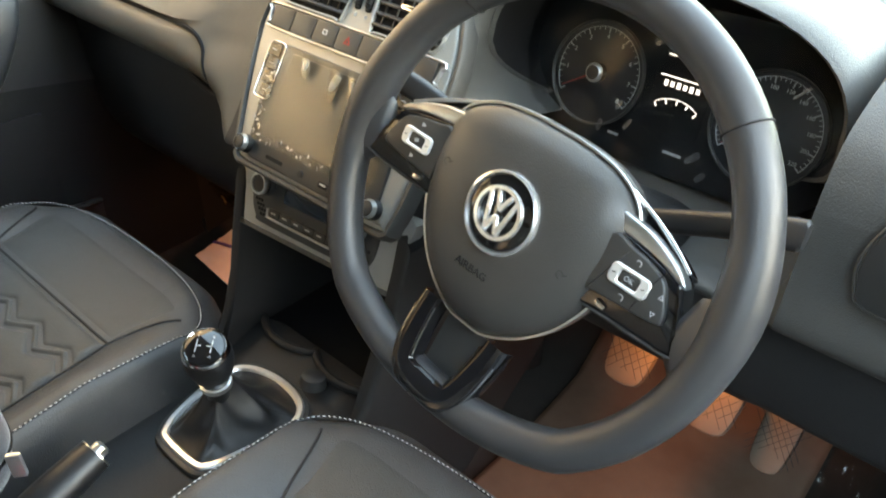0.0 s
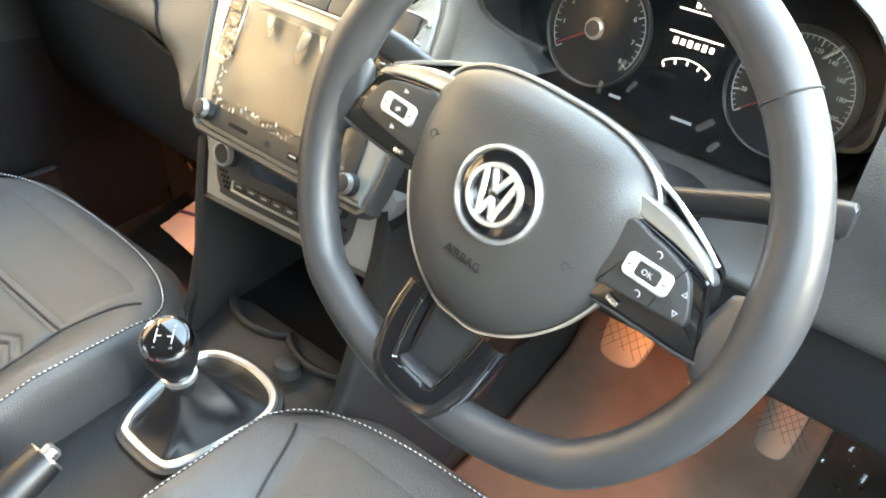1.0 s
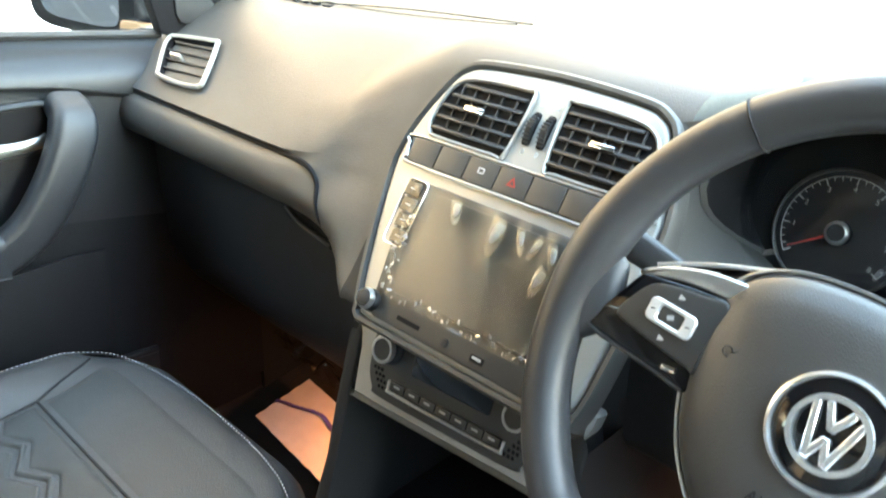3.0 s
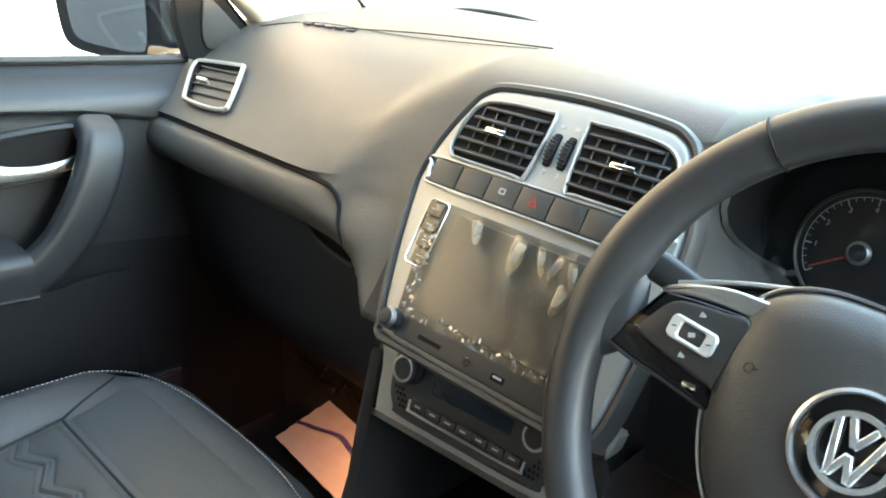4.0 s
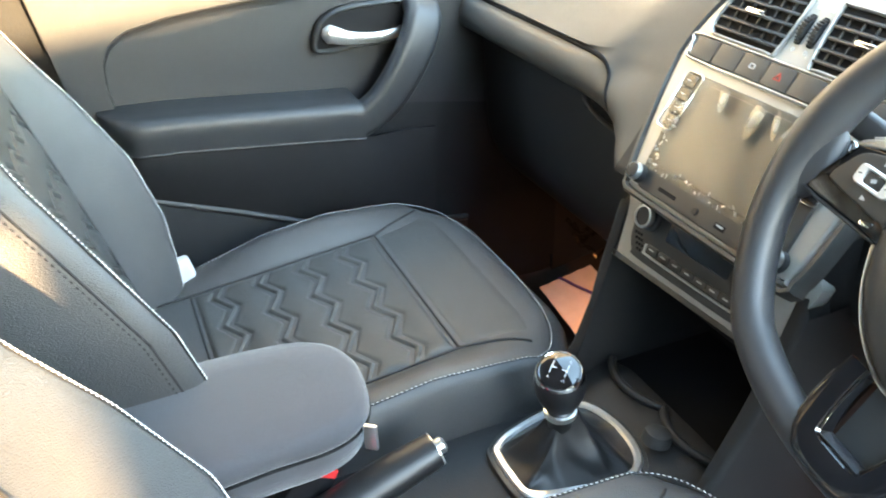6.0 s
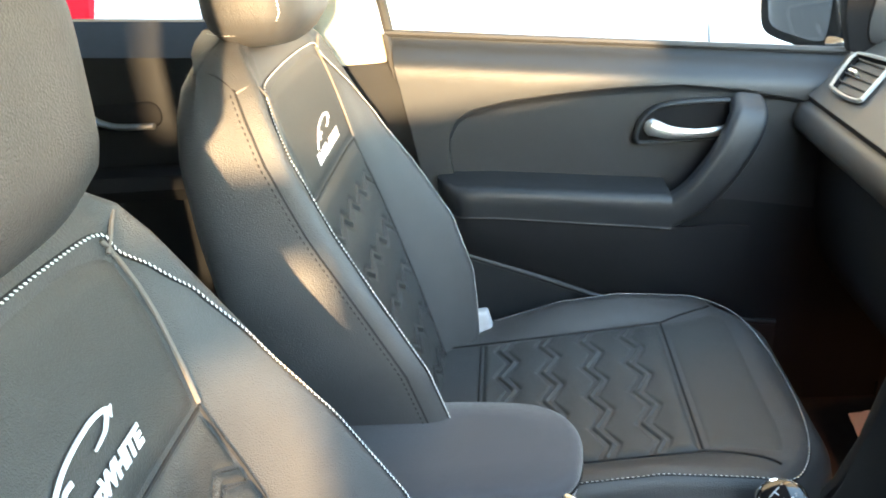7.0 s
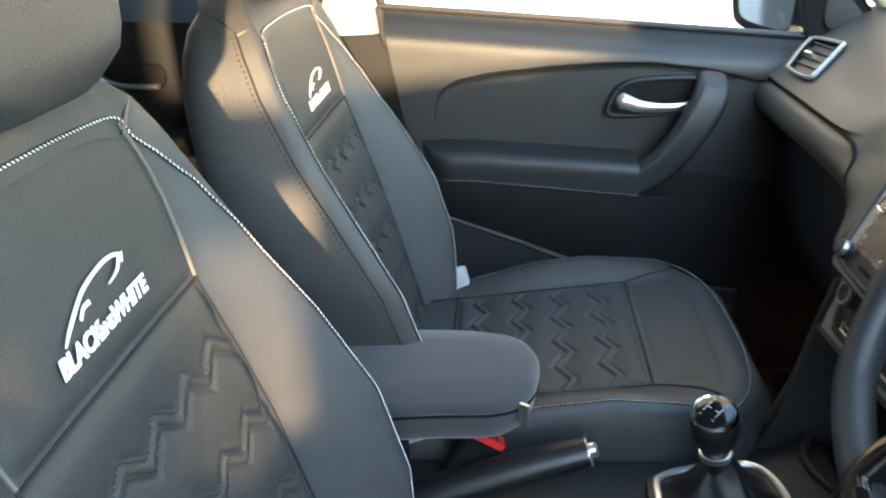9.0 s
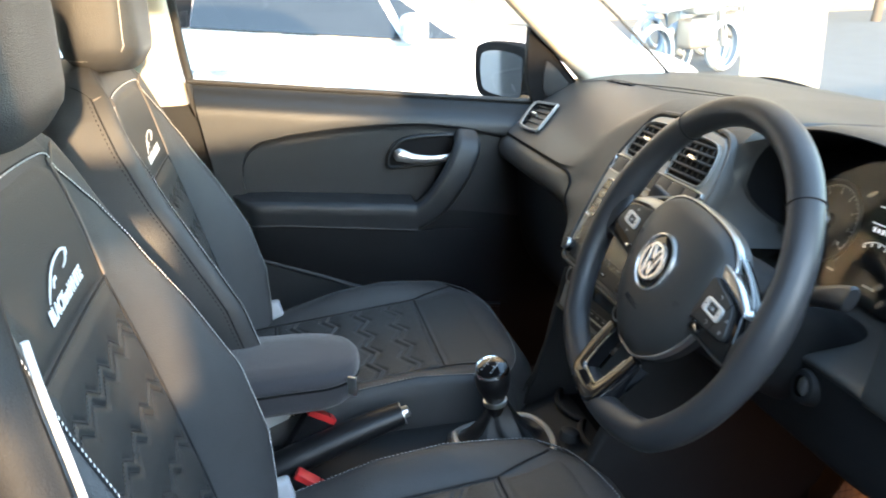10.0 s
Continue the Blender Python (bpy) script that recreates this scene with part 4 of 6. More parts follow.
def poly(pts, sx, n=4):
    return [tuple(p) for p in spline([(sx * x, y) for x, y in pts], n, True)]


for sx in (-1, 1):
    out = poly([(.080, .036), (.090, .036), (.120, .031), (.1455, .0255), (.149, .0225), (.158, .001), (.167, -.022), (.164, -.0255), (.130, -.0265), (.105, -.027), (.084, -.029), (.078, -.020)], sx)
    sp = part("spoke", prism(out, .022, .004, pose(0, 0, -.040), 3), GLOSS, wheel, "gloss black side spoke")
    strip = poly([(.066, .066), (.082, .060), (.100, .0535), (.124, .0425), (.143, .0325), (.1475, .0265), (.124, .036), (.107, .0415), (.084, .043)], sx)
    part("upper_strip", prism(strip, .012, .003, pose(0, 0, -.042)), GLOSS, sp, "gloss black upper strip of the spoke")
    wedge = poly([(.058, .0560), (.082, .0495), (.106, .0460), (.124, .0400), (.143, .0310), (.150, .0245), (.147, .0230), (.126, .0300), (.106, .0335), (.080, .0365), (.058, .0420)], sx)
    part("spoke_trim", prism(wedge, .012, .0022, pose(0, 0, -.030), 3), SATIN, sp, "satin silver wedge along the spoke")
    part("edge_line", tube(spline([(sx * .066, .0675, -.028), (sx * .084, .0605, -.030), (sx * .104, .0530, -.031), (sx * .126, .0430, -.030), (sx * .145, .0325, -.027)], 5), .0015, 8), SATIN, sp, "thin silver edge line")
    pad_o = poly([(.084, .031), (.104, .0305), (.124, .0265), (.137, .0205), (.1455, .006), (.1490, -.004), (.1450, -.0090), (.118, -.0120), (.092, -.0140), (.084, -.012)], sx)
    part("switch_pad", prism(pad_o, .006, .0022, pose(0, 0, -.019), 3), BUTTON, sp, "soft black switch pad")
    cx, cy = sx * .1135, .0085
    part("switch_frame", frame_ring(rrect(.034, .0160, .0045), rrect(.0172, .0100, .002), .003, .001, pose(cx, cy, -.0135)), SATIN_PALE, sp, "pale silver switch frame")
    part("switch_key", prism(rrect(.0168, .0096, .002), .002, .0008, pose(cx, cy, -.0135)), BUTTON, sp, "dark centre key")
    if sx > 0:
        part("switch_print", letters("OK", .0055, pose(cx, cy, -.0113)), PRINT, sp, "printed key word")
        part("key_gap", box(.0007, .0140, .0006, pose(.1320, .0212, -.0130, 0, 0, -20), 0), HOOD_IN, sp)
        part("key_gap", box(.0007, .0080, .0006, pose(.1245, -.0055, -.0130, 0, 0, -12), 0), HOOD_IN, sp)
        for x, y, up in ((.1400, .0105, 1), (.1400, -.0035, -1)):
            part("arrow_print", frame_ring([(-.0022, -.0016 * up), (.0022, -.0016 * up), (0, .0024 * up)][::up], [(-.0012, -.0010 * up), (.0012, -.0010 * up), (0, .0013 * up)][::up], .0003, .00005, pose(x, y, -.0131)), PRINT, sp)
        for y in (.0225, -.0062):
            part("switch_print", tube([(.1135 + .0022 * math.cos(a), y + .0022 * math.sin(a), -.0129) for a in span(-.8, 2.6, 8)], .0004, 5), PRINT, sp)
    else:
        for x, y, d in ((-.1135, .0225, 1), (-.1135, -.0065, -1)):
            part("speaker_print", prism([(-.0020, -.0016), (.0020, -.0004), (.0020, .0010), (-.0020, .0022)][::1], .0003, 0, pose(x, y, -.0131)), PRINT, sp)
        part("switch_print", box(.0045, .0030, .0004, pose(cx, cy, -.0113, 0, 0, 25), 0), PRINT, sp)
    for x in (-.0128, .0128):
        part("rocker_print", box(.0030, .0008, .0003, pose(cx + x, cy, -.0103, 0, 0, 20), 0), DASH_LOW, sp)
    part("spoke_notch", box(.010, .0042, .006, pose(sx * .1010, -.0205, -.0185, 0, 0, -sx * 14), .0012, 2), CHROME, sp, "small chrome rocker tip")
    part("spoke_lower_edge", tube(spline([(sx * .088, -.0285, -.020), (sx * .118, -.0275, -.020), (sx * .150, -.0265, -.019), (sx * .166, -.0245, -.018)], 5), .0014, 8), BUTTON, sp)
    root = loft([[(sx * (x0 + (.006 * c)), yc_ + h * c, -.025 + d * s_) for c, s_ in [(math.cos(a), math.sin(a)) for a in span(0, 2 * math.pi * 23 / 24, 23)]]
                 for x0, yc_, h, d in ((.1560, .000, .0240, .0050), (.1640, .000, .0280, .0080), (.1720, .000, .0360, .0115), (.1800, .000, .0450, .0140), (.1900, .000, .0520, .0140))])
    part("rim_root", root, WHEEL_LEATHER, wheel, "leather root where spoke meets rim", sharp=75)
half_low = [(.046, -.095), (.0455, -.118), (.0435, -.138), (.0385, -.160), (.033, -.170), (.022, -.178)]
lower = [tuple(p) for p in spline([(-x, y) for x, y in half_low] + [(0, -.1805)] + half_low[::-1], 4)]
half_hole = [(.0265, -.095), (.0255, -.112), (.0230, -.132), (.0190, -.1510), (.0165, -.1540), (.008, -.1550)]
hole = [tuple(p) for p in spline([(-x, y) for x, y in half_hole] + [(0, -.1553)] + half_hole[::-1], 4)]
def between(f):
    return [Vector(a).lerp(Vector(b), f) for a, b in zip(lower, hole)]
lsp = loft([[(*p, z) for p in q] for q, z in ((lower, -.040), (lower, -.024), (between(.12), -.0205), (between(.45), -.0190), (between(.88), -.0205), (hole, -.0235), (hole, -.040))], closed=False)
ls = part("lower_spoke", lsp, GLOSS, wheel, "gloss black forked lower spoke")
ls.matrix_basis = pose(0, -.112, .004, -14, 0, -2) @ Matrix.Diagonal((1.06, .95, 1, 1)) @ pose(0, .112, 0)
part("spoke_inner_panel", prism([(-.024, -.100), (.024, -.100), (.0185, -.150), (-.0185, -.150)], .004, .001, pose(0, 0, -.046)), BUTTON, ls, "dark panel in the fork")
for sx in (-1, 1):
    part("spoke_line", tube(spline([(sx * .0262, -.104, -.0215), (sx * .0235, -.132, -.0215), (sx * .0192, -.1515, -.0215)], 5), .0007, 6), CHROME, ls, "bright inner line")
    part("spoke_line", tube(spline([(sx * .0450, -.112, -.0230), (sx * .0430, -.138, -.0230), (sx * .0390, -.156, -.0230)], 5), .0007, 6), CHROME, ls, "bright outer line")
part("spoke_line", tube([(-.0165, -.1538, -.0215), (.0165, -.1538, -.0215)], .0006, 6), CHROME, ls, "bright inner line")

# ---- column, stalks, ignition, light switch ----
col = thing("steering_column", "black plastic steering column shroud behind the wheel", "steering column")
W0 = axes((.35, 0, .88), (1, 0, 0), (0, math.sin(WT), math.cos(WT)))
rings = []
for z, a, bt, bb in ((-.055, .060, .045, .062), (-.075, .066, .050, .070), (-.12, .068, .050, .080), (-.20, .072, .040, .092), (-.30, .070, .030, .090)):
    rings.append([(a * math.copysign(abs(math.cos(t)) ** .7, math.cos(t)), (bt if math.sin(t) > 0 else bb) * math.copysign(abs(math.sin(t)) ** .8, math.sin(t)), z) for t in span(0, 2 * math.pi * 31 / 32, 31)])
part("shroud", moved(loft(rings), W0), DASH_LOW, col, "black column shroud")
for sx in (-1, 1):
    path = spline([(sx * .055, .020, -.105), (sx * .10, .034, -.098), (sx * .150, .050, -.086), (sx * .180, .058, -.077), (sx * .200, .062, -.072)], 5)
    rings = []
    for k, p in enumerate(path):
        t = k / (len(path) - 1)
        hw, hd = table(t, [0, .45, .72, .96, 1], [.010, .011, .0125, .0125, .0095]), table(t, [0, .5, 1], [.006, .007, .007])
        rings.append([W0 @ Vector((p.x, p.y + q[0], p.z + q[1])) for q in rrect(2 * hw, 2 * hd, .006, 3)])
    part("stalk", loft(rings), LEVER, col, "grey control stalk with a squared end")
part("ignition_ring", moved(lathe([(.012, .012), (.018, .011), (.021, .004), (.022, -.02), (.012, -.02)], 32), axes((.434, .150, .748), (1, 0, 0), (0, .25, 1))), RUBBER, col, "black ignition surround")
part("ignition_lock", joined([moved(lathe([(.001, .008), (.0105, .008), (.012, .004), (.012, -.01)], 28), axes((.434, .150, .748), (1, 0, 0), (0, .25, 1))), box(.003, .014, .003, axes((.434, .150, .748), (1, 0, 0), (0, .25, 1)) @ pose(0, 0, .009), .0005)]), SATIN, col, "metal ignition lock")

LSW = axes((.640, .138, .872), (1, -.05, 0), (0, .12, 1))
lsw = thing("light_switch_panel", "black light dimmer panel with ribbed rollers in the dash", "switch panel")
lo_ = [tuple(p) for p in spline([(-.055, -.028), (-.060, 0), (-.048, .034), (-.03, .042), (.06, .042), (.06, -.036), (-.03, -.036), (-.048, -.034)], 4, True)]
part("plate", prism(lo_, .006, .003, LSW), BUTTON, lsw)
part("plate_edge", frame_ring([tuple(p) for p in inset(lo_, -.003)], lo_, .004, .001, LSW), DASH, lsw)
for k in range(2):
    part("roller", moved(lathe([(.001, -.009), (.013, -.009), (.015, -.006), (.015, .006), (.013, .009), (.001, .009)], 24), LSW @ pose(-.022 + .024 * k, -.004, .002, 0, 90, 0)), RUBBER, lsw, "ribbed roller")
part("roller_print", box(.004, .003, .0005, LSW @ pose(-.022, -.002, .0172), 0), PRINT, lsw)

# ---- pedals ----
def pedal(name, x, y, z, w, h, tilt, label):
    p = thing(name, label, "pedal", pose(x, y, z, tilt, 0, 0), group="pedals")
    o = [tuple(q) for q in spline([(-w * .5, h * .35), (-w * .3, h * .5), (w * .3, h * .5), (w * .5, h * .35), (w * .45, -h * .3), (w * .25, -h * .5), (-w * .25, -h * .5), (-w * .45, -h * .3)], 4, True)]
    part("pad", prism(o, .012, .004, pose(0, 0, -.006)), PEDAL, p, "worn rubber pad")
    gr = []
    for k in range(-2, 3):
        for s in (-1, 1):
            gr.append(box(.0007, h * .9 * (1 - abs(k) * .22), .0012, pose(k * w * .2, 0, .0056, 0, 0, s * 40), 0))
    part("pad_grooves", joined(gr), RUBBER, p, "crossed grooves of the pad")
    part("arm", tube(spline([(0, 0, -.01), (0, .05, -.02), (0, .16, .02), (0, .24, .10)], 5), .008, 8), RUBBER, p, "black pedal arm")
pedal("clutch_pedal", .325, .325, .490, .062, .075, 52, "rubber clutch pedal hanging under the dash")
pedal("brake_pedal", .440, .335, .475, .065, .075, 52, "rubber brake pedal hanging under the dash")
pedal("accelerator_pedal", .515, .375, .440, .048, .10, 58, "rubber accelerator pedal hanging under the dash")

# ---- front passenger door ----
def sill_z(y):
    return .981 - .110 * (y + .565)


ARC = [(-.512, .70), (-.510, .77), (-.503, .805), (-.485, .832), (-.451, .850), (-.38, .862), (-.267, .871), (-.17, .874), (-.079, .872), (.02, .857), (.117, .832), (.30, .780)]
def arc_z(y):
    return table(y, [p[0] for p in ARC], [p[1] for p in ARC])


def door_x(y, z):
    """Inner face of the door panel."""
    top = sill_z(y)
    x = -.682
    x += -.050 * smooth(z, top - .085, top) ** 3.0
    x -= .004 * smooth(z, .66, .50)
    return x


pdoor = thing("door_front_left", "charcoal plastic passenger door panel with armrest and chrome handle", "car door", kind="structure")
ys = sorted(set([round(v, 4) for v in span(-.578, .318, 90)] + [-.514, -.512, -.5105, -.509, -.507, -.505, -.503, -.499, -.495, -.49]))
def door_f(y, k):
    za, zt = arc_z(y), sill_z(y)
    z = lerp(.26, za, (k / 60) ** .8) if k <= 60 else lerp(za, zt, (k - 60) / 50)
    x = door_x(y, z) - (.011 if k < 60 else .005 if k == 60 else 0) * smooth(y, -.514, -.509)
    return Vector((x, y + rear_shift(y, z), z))


def rear_edge(z):
    """The rear edge of the door leans forward towards the foot."""
    return -.567 + .158 * (.973 - max(z, .45))


def rear_shift(y, z):
    return (rear_edge(z) + .578) * max(0.0, 1 - (y + .578) / .25)


part("panel", sheet(door_f, ys, range(36, 111), thick=(-.05, 0, 0)), DOOR, pdoor, "grained charcoal door panel")
# lower moulding takes the darker plastic to paint in the shade there
part("shaded_lower_panel", sheet(door_f, ys, range(37), thick=(-.05, 0, 0)), DOOR_LOW, pdoor, "lower door panel with its shade painted in as black")
arc_line = [Vector((door_x(y, arc_z(y)) - .004, y + rear_shift(y, arc_z(y)), arc_z(y) - .0015)) for y in span(-.5085, .29, 120)]
part("panel_seam", tube(arc_line, .0013, 6), DOOR_LOW, pdoor, "curved seam of the upper panel")

# armrest with its seam, running into the grip
def arm_section(y):
    t = smooth(y, -.505, -.455)
    top = table(y, [-.52, -.40, -.11, 0], [.740, .735, .705, .69])
    bot = table(y, [-.52, -.40, -.11, 0], [.687, .680, .645, .63])
    reach = .092 * (.25 + .75 * math.sqrt(t))
    x0 = -.694
    pts = [(x0, top + .001), (x0 + reach * .45, top - .001), (x0 + reach * .84, top - .002), (x0 + reach * .97, top - .009), (x0 + reach, top - .022), (x0 + reach * .99, lerp(top, bot, .70)), (x0 + reach * .975, bot + .0015), (x0 + reach * .965, bot), (x0 + reach * .5, bot), (x0, bot)]
    return [(q.x, y, q.y) for q in spline(pts, 4)] 
part("armrest", loft([arm_section(y) for y in span(-.503, -.105, 26)]), DOOR, pdoor, "padded door armrest")
seam = [Vector((-.694 + .092 * (.25 + .75 * math.sqrt(smooth(y, -.505, -.455))) * .985 + .001, y, table(y, [-.52, -.40, -.11], [.6865, .6795, .6445]))) for y in span(-.498, -.125, 30)]
part("armrest_seam", tube(seam, .0012, 6), HOOD_IN, pdoor, "dark armrest seam")
def bulge(y, t):
    k = (.25 + .75 * math.sqrt(smooth(y, -.510, -.460))) * (1 - .55 * smooth(y, -.16, .04))
    z0 = table(y, [-.52, -.40, -.11, .04], [.685, .678, .643, .62])
    return Vector((-.694 + lerp(.0888, .045, t ** 1.4) * k, y, lerp(z0, pocket_top(y) - .012, t)))


def pocket_top(y):
    return table(y, [-.56, -.47, -.33, -.20, -.05, .10], [.635, .600, .545, .489, .440, .42])


part("lower_bulge", sheet(bulge, span(-.508, .04, 30), span(0, 1, 10), thick=(-.006, 0, 0)), DOOR_LOW, pdoor, "dark bulged panel under the armrest")
grip = spline([(-.640, -.175, .652), (-.630, -.125, .660), (-.624, -.070, .690), (-.622, -.030, .735), (-.626, .002, .785), (-.640, .020, .822), (-.672, .024, .838)], 6)
gr_r = [table(i / (len(grip) - 1), [0, .2, .5, .8, 1], [.022, .028, .030, .031, .026]) for i in range(len(grip))]
def strap(path, w, d):
    """A padded strap of rounded rectangular section."""
    rings = []
    for i, p in enumerate(path):
        t = (path[min(i + 1, len(path) - 1)] - path[max(i - 1, 0)]).normalized()
        side = t.cross(Vector((1, 0, 0))).normalized()
        out = side.cross(t)
        rings.append([p + side * q[0] + out * q[1] for q in rrect(2 * w[i], 2 * d, d * .75, 5)])
    return loft(rings)


part("pull_grip", strap(grip, gr_r, .019), DOOR, pdoor, "curved pull grip", sharp=60)
HND = axes((-.688, -.070, .808), (0, 1, 0), (0, 0, 1))
ho = [tuple(p) for p in spline([(-.082, -.022), (-.074, .004), (-.055, .022), (-.02, .030), (.055, .030), (.070, .022), (.070, -.012), (.055, -.024), (-.02, -.026), (-.07, -.027)], 4, True)]
part("handle_bezel", frame_ring([tuple(p) for p in inset(ho, -.008)], ho, .016, .005, HND), DOOR, pdoor, "handle surround")
# no hollow is cut: a black plate paints in the depth's shade
part("recess_shade_plate", prism(ho, .009, 0, HND @ pose(0, 0, .0015)), HOOD_IN, pdoor, "flat black plate painting the shade of the handle recess")
hv = spline([(-.072, .000, .014), (-.055, -.004, .020), (-.030, -.012, .023), (.010, -.016, .024), (.050, -.015, .022), (.064, -.012, .016)], 5)
part("handle", moved(tube(hv, [table(k / 25, [0, .12, .3, .6, 1], [.006, .0155, .013, .0085, .0075]) for k in range(26)], 14, flat=.6, up=(0, 0, 1)), HND), SATIN, pdoor, "satin chrome inner handle")
part("lock_switch", box(.030, .012, .006, axes((-.650, -.118, .700), (0, 1, -.08), (1, 0, .15)), .002), BUTTON, pdoor, "window switch")
part("lock_print", box(.010, .003, .001, axes((-.650, -.118, .7035), (0, 1, -.08), (1, 0, .15)), 0), PRINT, pdoor)
# bottle pocket
part("map_pocket", sheet(lambda y, t: Vector((-.640 - .03 * t * t - .02 * smooth(y, -.1, .1), y, lerp(pocket_top(y), .27, t))), span(-.560, .10, 24), span(0, 1, 8), thick=(-.006, 0, 0)), DOOR, pdoor, "map pocket wall")
part("pocket_lip", tube([Vector((-.643 - .02 * smooth(y, -.1, .1), y, pocket_top(y))) for y in span(-.560, .10, 24)], .0065, 10), DOOR, pdoor, "rounded pocket lip")
part("rear_seal", tube([Vector((-.690 - .035 * smooth(z, .90, .985), rear_edge(z) - .006, z)) for z in span(.40, .985, 24)], .0075, 8), RUBBER, pdoor, "black rubber seal along the rear edge")
# window frame, sail panel and pane
part("window_seal", tube([Vector((-.722, y, sill_z(y) + .004)) for y in span(-.575, .20, 10)], .006, 8), RUBBER, pdoor, "black window seal")
part("window_frame", tube(spline([(-.736, -.520, .66), (-.738, -.548, .80), (-.738, -.572, .985), (-.716, -.583, 1.10), (-.640, -.600, 1.37)], 6), .0095, 8), RUBBER, pdoor, "black rear window frame")
tri3 = [(.192, .905), (.185, 1.075), (.205, 1.070), (.262, .995), (.318, .920), (.318, .900)]
part("sail_panel", prism([tuple(p) for p in spline(tri3, 3, True)], .02, .006, axes((-.722, 0, 0), (0, 1, 0), (0, 0, 1))), HOOD_IN, pdoor, "black mirror triangle")
part("tweeter_trim", prism([tuple(p) for p in spline([(.222, .918), (.222, .985), (.235, .990), (.268, .955), (.290, .920)], 4, True)], .006, .003, axes((-.703, 0, 0), (0, 1, 0), (0, 0, 1))), DASH_LOW, pdoor, "grey tweeter cover")
pn = part("pane", sheet(lambda y, t: Vector((-.728 + .09 * t, y, lerp(sill_z(y), 1.36, t))), span(-.575, .19, 4), span(0, 1, 3)), PANE, pdoor, "clear side window")
pn.visible_shadow = False
for k in range(5):
    part("glass_mark", box(.0016, .0035, .004 + .003 * (k % 2), pose(-.7262, -.554 + .0052 * k, 1.008), 0), BIKE, pdoor, "grey printed mark on the pane")
part("glass_mark", box(.0016, .026, .002, pose(-.7262, -.544, 1.0015), 0), BIKE, pdoor, "grey printed mark on the pane")
kick = sheet(lambda y, z: Vector((-.700, y, z)), span(.318, .70, 3), span(.2, .93, 4), thick=(-.03, 0, 0))
tagged(part("trim_kick_panel_left", kick, DASH_LOW), "dark footwell side panel beyond the door", "kick panel", kind="structure")
kick = sheet(lambda y, z: Vector((.735, y, z)), span(.30, .70, 3), span(.2, .93, 4), thick=(.03, 0, 0))
tagged(part("trim_kick_panel_right", kick, DASH_LOW), "dark footwell side panel by the driver door", "kick panel", kind="structure")

# ---- door mirror outside ----
mir = thing("door_mirror", "black door mirror with bright glass outside the passenger window", "door mirror")
MIR = axes((-.972, .197, .938), (-.86, -.48, .04), (0, 0, 1))     # z away from the car's front
mo = [tuple(p) for p in spline([(-.082, .062), (0, .072), (.070, .064), (.090, .040), (.088, -.020), (.070, -.055), (0, -.066), (-.065, -.068), (-.088, -.050), (-.092, .03)], 4, True)]
sgn = 1 if (MIR.to_3x3() @ Vector((0, 0, 1))).y < 0 else -1
part("housing", moved(loft([[(*p, sgn * z) for p in scaled(mo, f)] for f, z in ((1.0, .006), (1.12, .004), (1.17, -.012), (1.12, -.045), (.90, -.075), (.55, -.095))]), MIR), HOOD_IN, mir, "black mirror housing")
part("glass", moved(loft([[(*p, sgn * z) for p in scaled(mo, f)] for f, z in ((.85, .002), (.84, .008))]), MIR), MIRROR, mir, "mirror glass")
part("foot", tube(spline([(-.90, .245, .880), (-.84, .255, .885), (-.74, .250, .900)], 5), .026, 12, flat=.7), GLOSS, mir, "black mirror foot")

# ---- front seats ----
ZB = [.44, .52, .60, .70, .80, .87, .95, 1.00, 1.03, 1.05, 1.062, 1.070, 1.075]
def back_yc(z):
    return -.605 - .27 * (z - .87) + table(z, [1.03, 1.05, 1.062, 1.07, 1.075], [0, -.004, -.011, -.017, -.024])
def back_w(z):
    return table(z, ZB, [.200, .226, .244, .250, .243, .232, .212, .192, .174, .152, .126, .092, .040])
def back_b(z):
    return table(z, ZB, [.045, .068, .085, .084, .058, .036, .018, .012, .008, .002, 0, 0, 0])
def back_t(z):
    return table(z, ZB, [.12, .135, .14, .138, .130, .124, .114, .100, .086, .066, .046, .028, .012])
def back_xi(z):
    return min(table(z, [.46, .6, .72, .80, .873, .91, .95, .975, 1.0, 1.012, 1.02], [.150, .165, .165, .155, .140, .146, .149, .147, .141, .137, .132]), .75 * back_w(z))


def back_half(z):
    w, b, t, xi = back_w(z), back_b(z), back_t(z), back_xi(z)
    return spline([(0, 0), (xi * .5, 0), (xi * .88, .001), (xi, .002), (lerp(xi, w, .28), b * .34), (lerp(xi, w, .56), b * .74), (lerp(xi, w, .80), b), (lerp(xi, w, .93), b - .006), (w - .001, b - .024),
                   (w, b - .05 - t * .1), (w, -t * .72), (w - min(.012, w * .3), -t * .92), (w - min(.045, w * .5), -t), (w * .35, -t), (0, -t)], 5)


def back_front(x, z):
    """y of the front of the backrest."""
    h = back_half(z)[:31]
    return back_yc(z) + table(abs(x), [p.x for p in h], [p.y for p in h])


ZC = [-.52, -.42, -.30, -.20, -.12, -.06, -.02, .02]
def cush_h(y):
    return table(y, ZC, [-.030, .004, .030, .032, .017, .005, 0, 0])
CUSH = [(0, 0), (.085, 0), (.150, 0), (.168, .001), (.192, .62), (.222, 1), (.238, .86)]
def cush_top(y):
    return table(y, [-.53, -.48, -.30, -.137, -.08, -.05, -.02], [.478, .483, .501, .517, .5215, .5225, .5205])
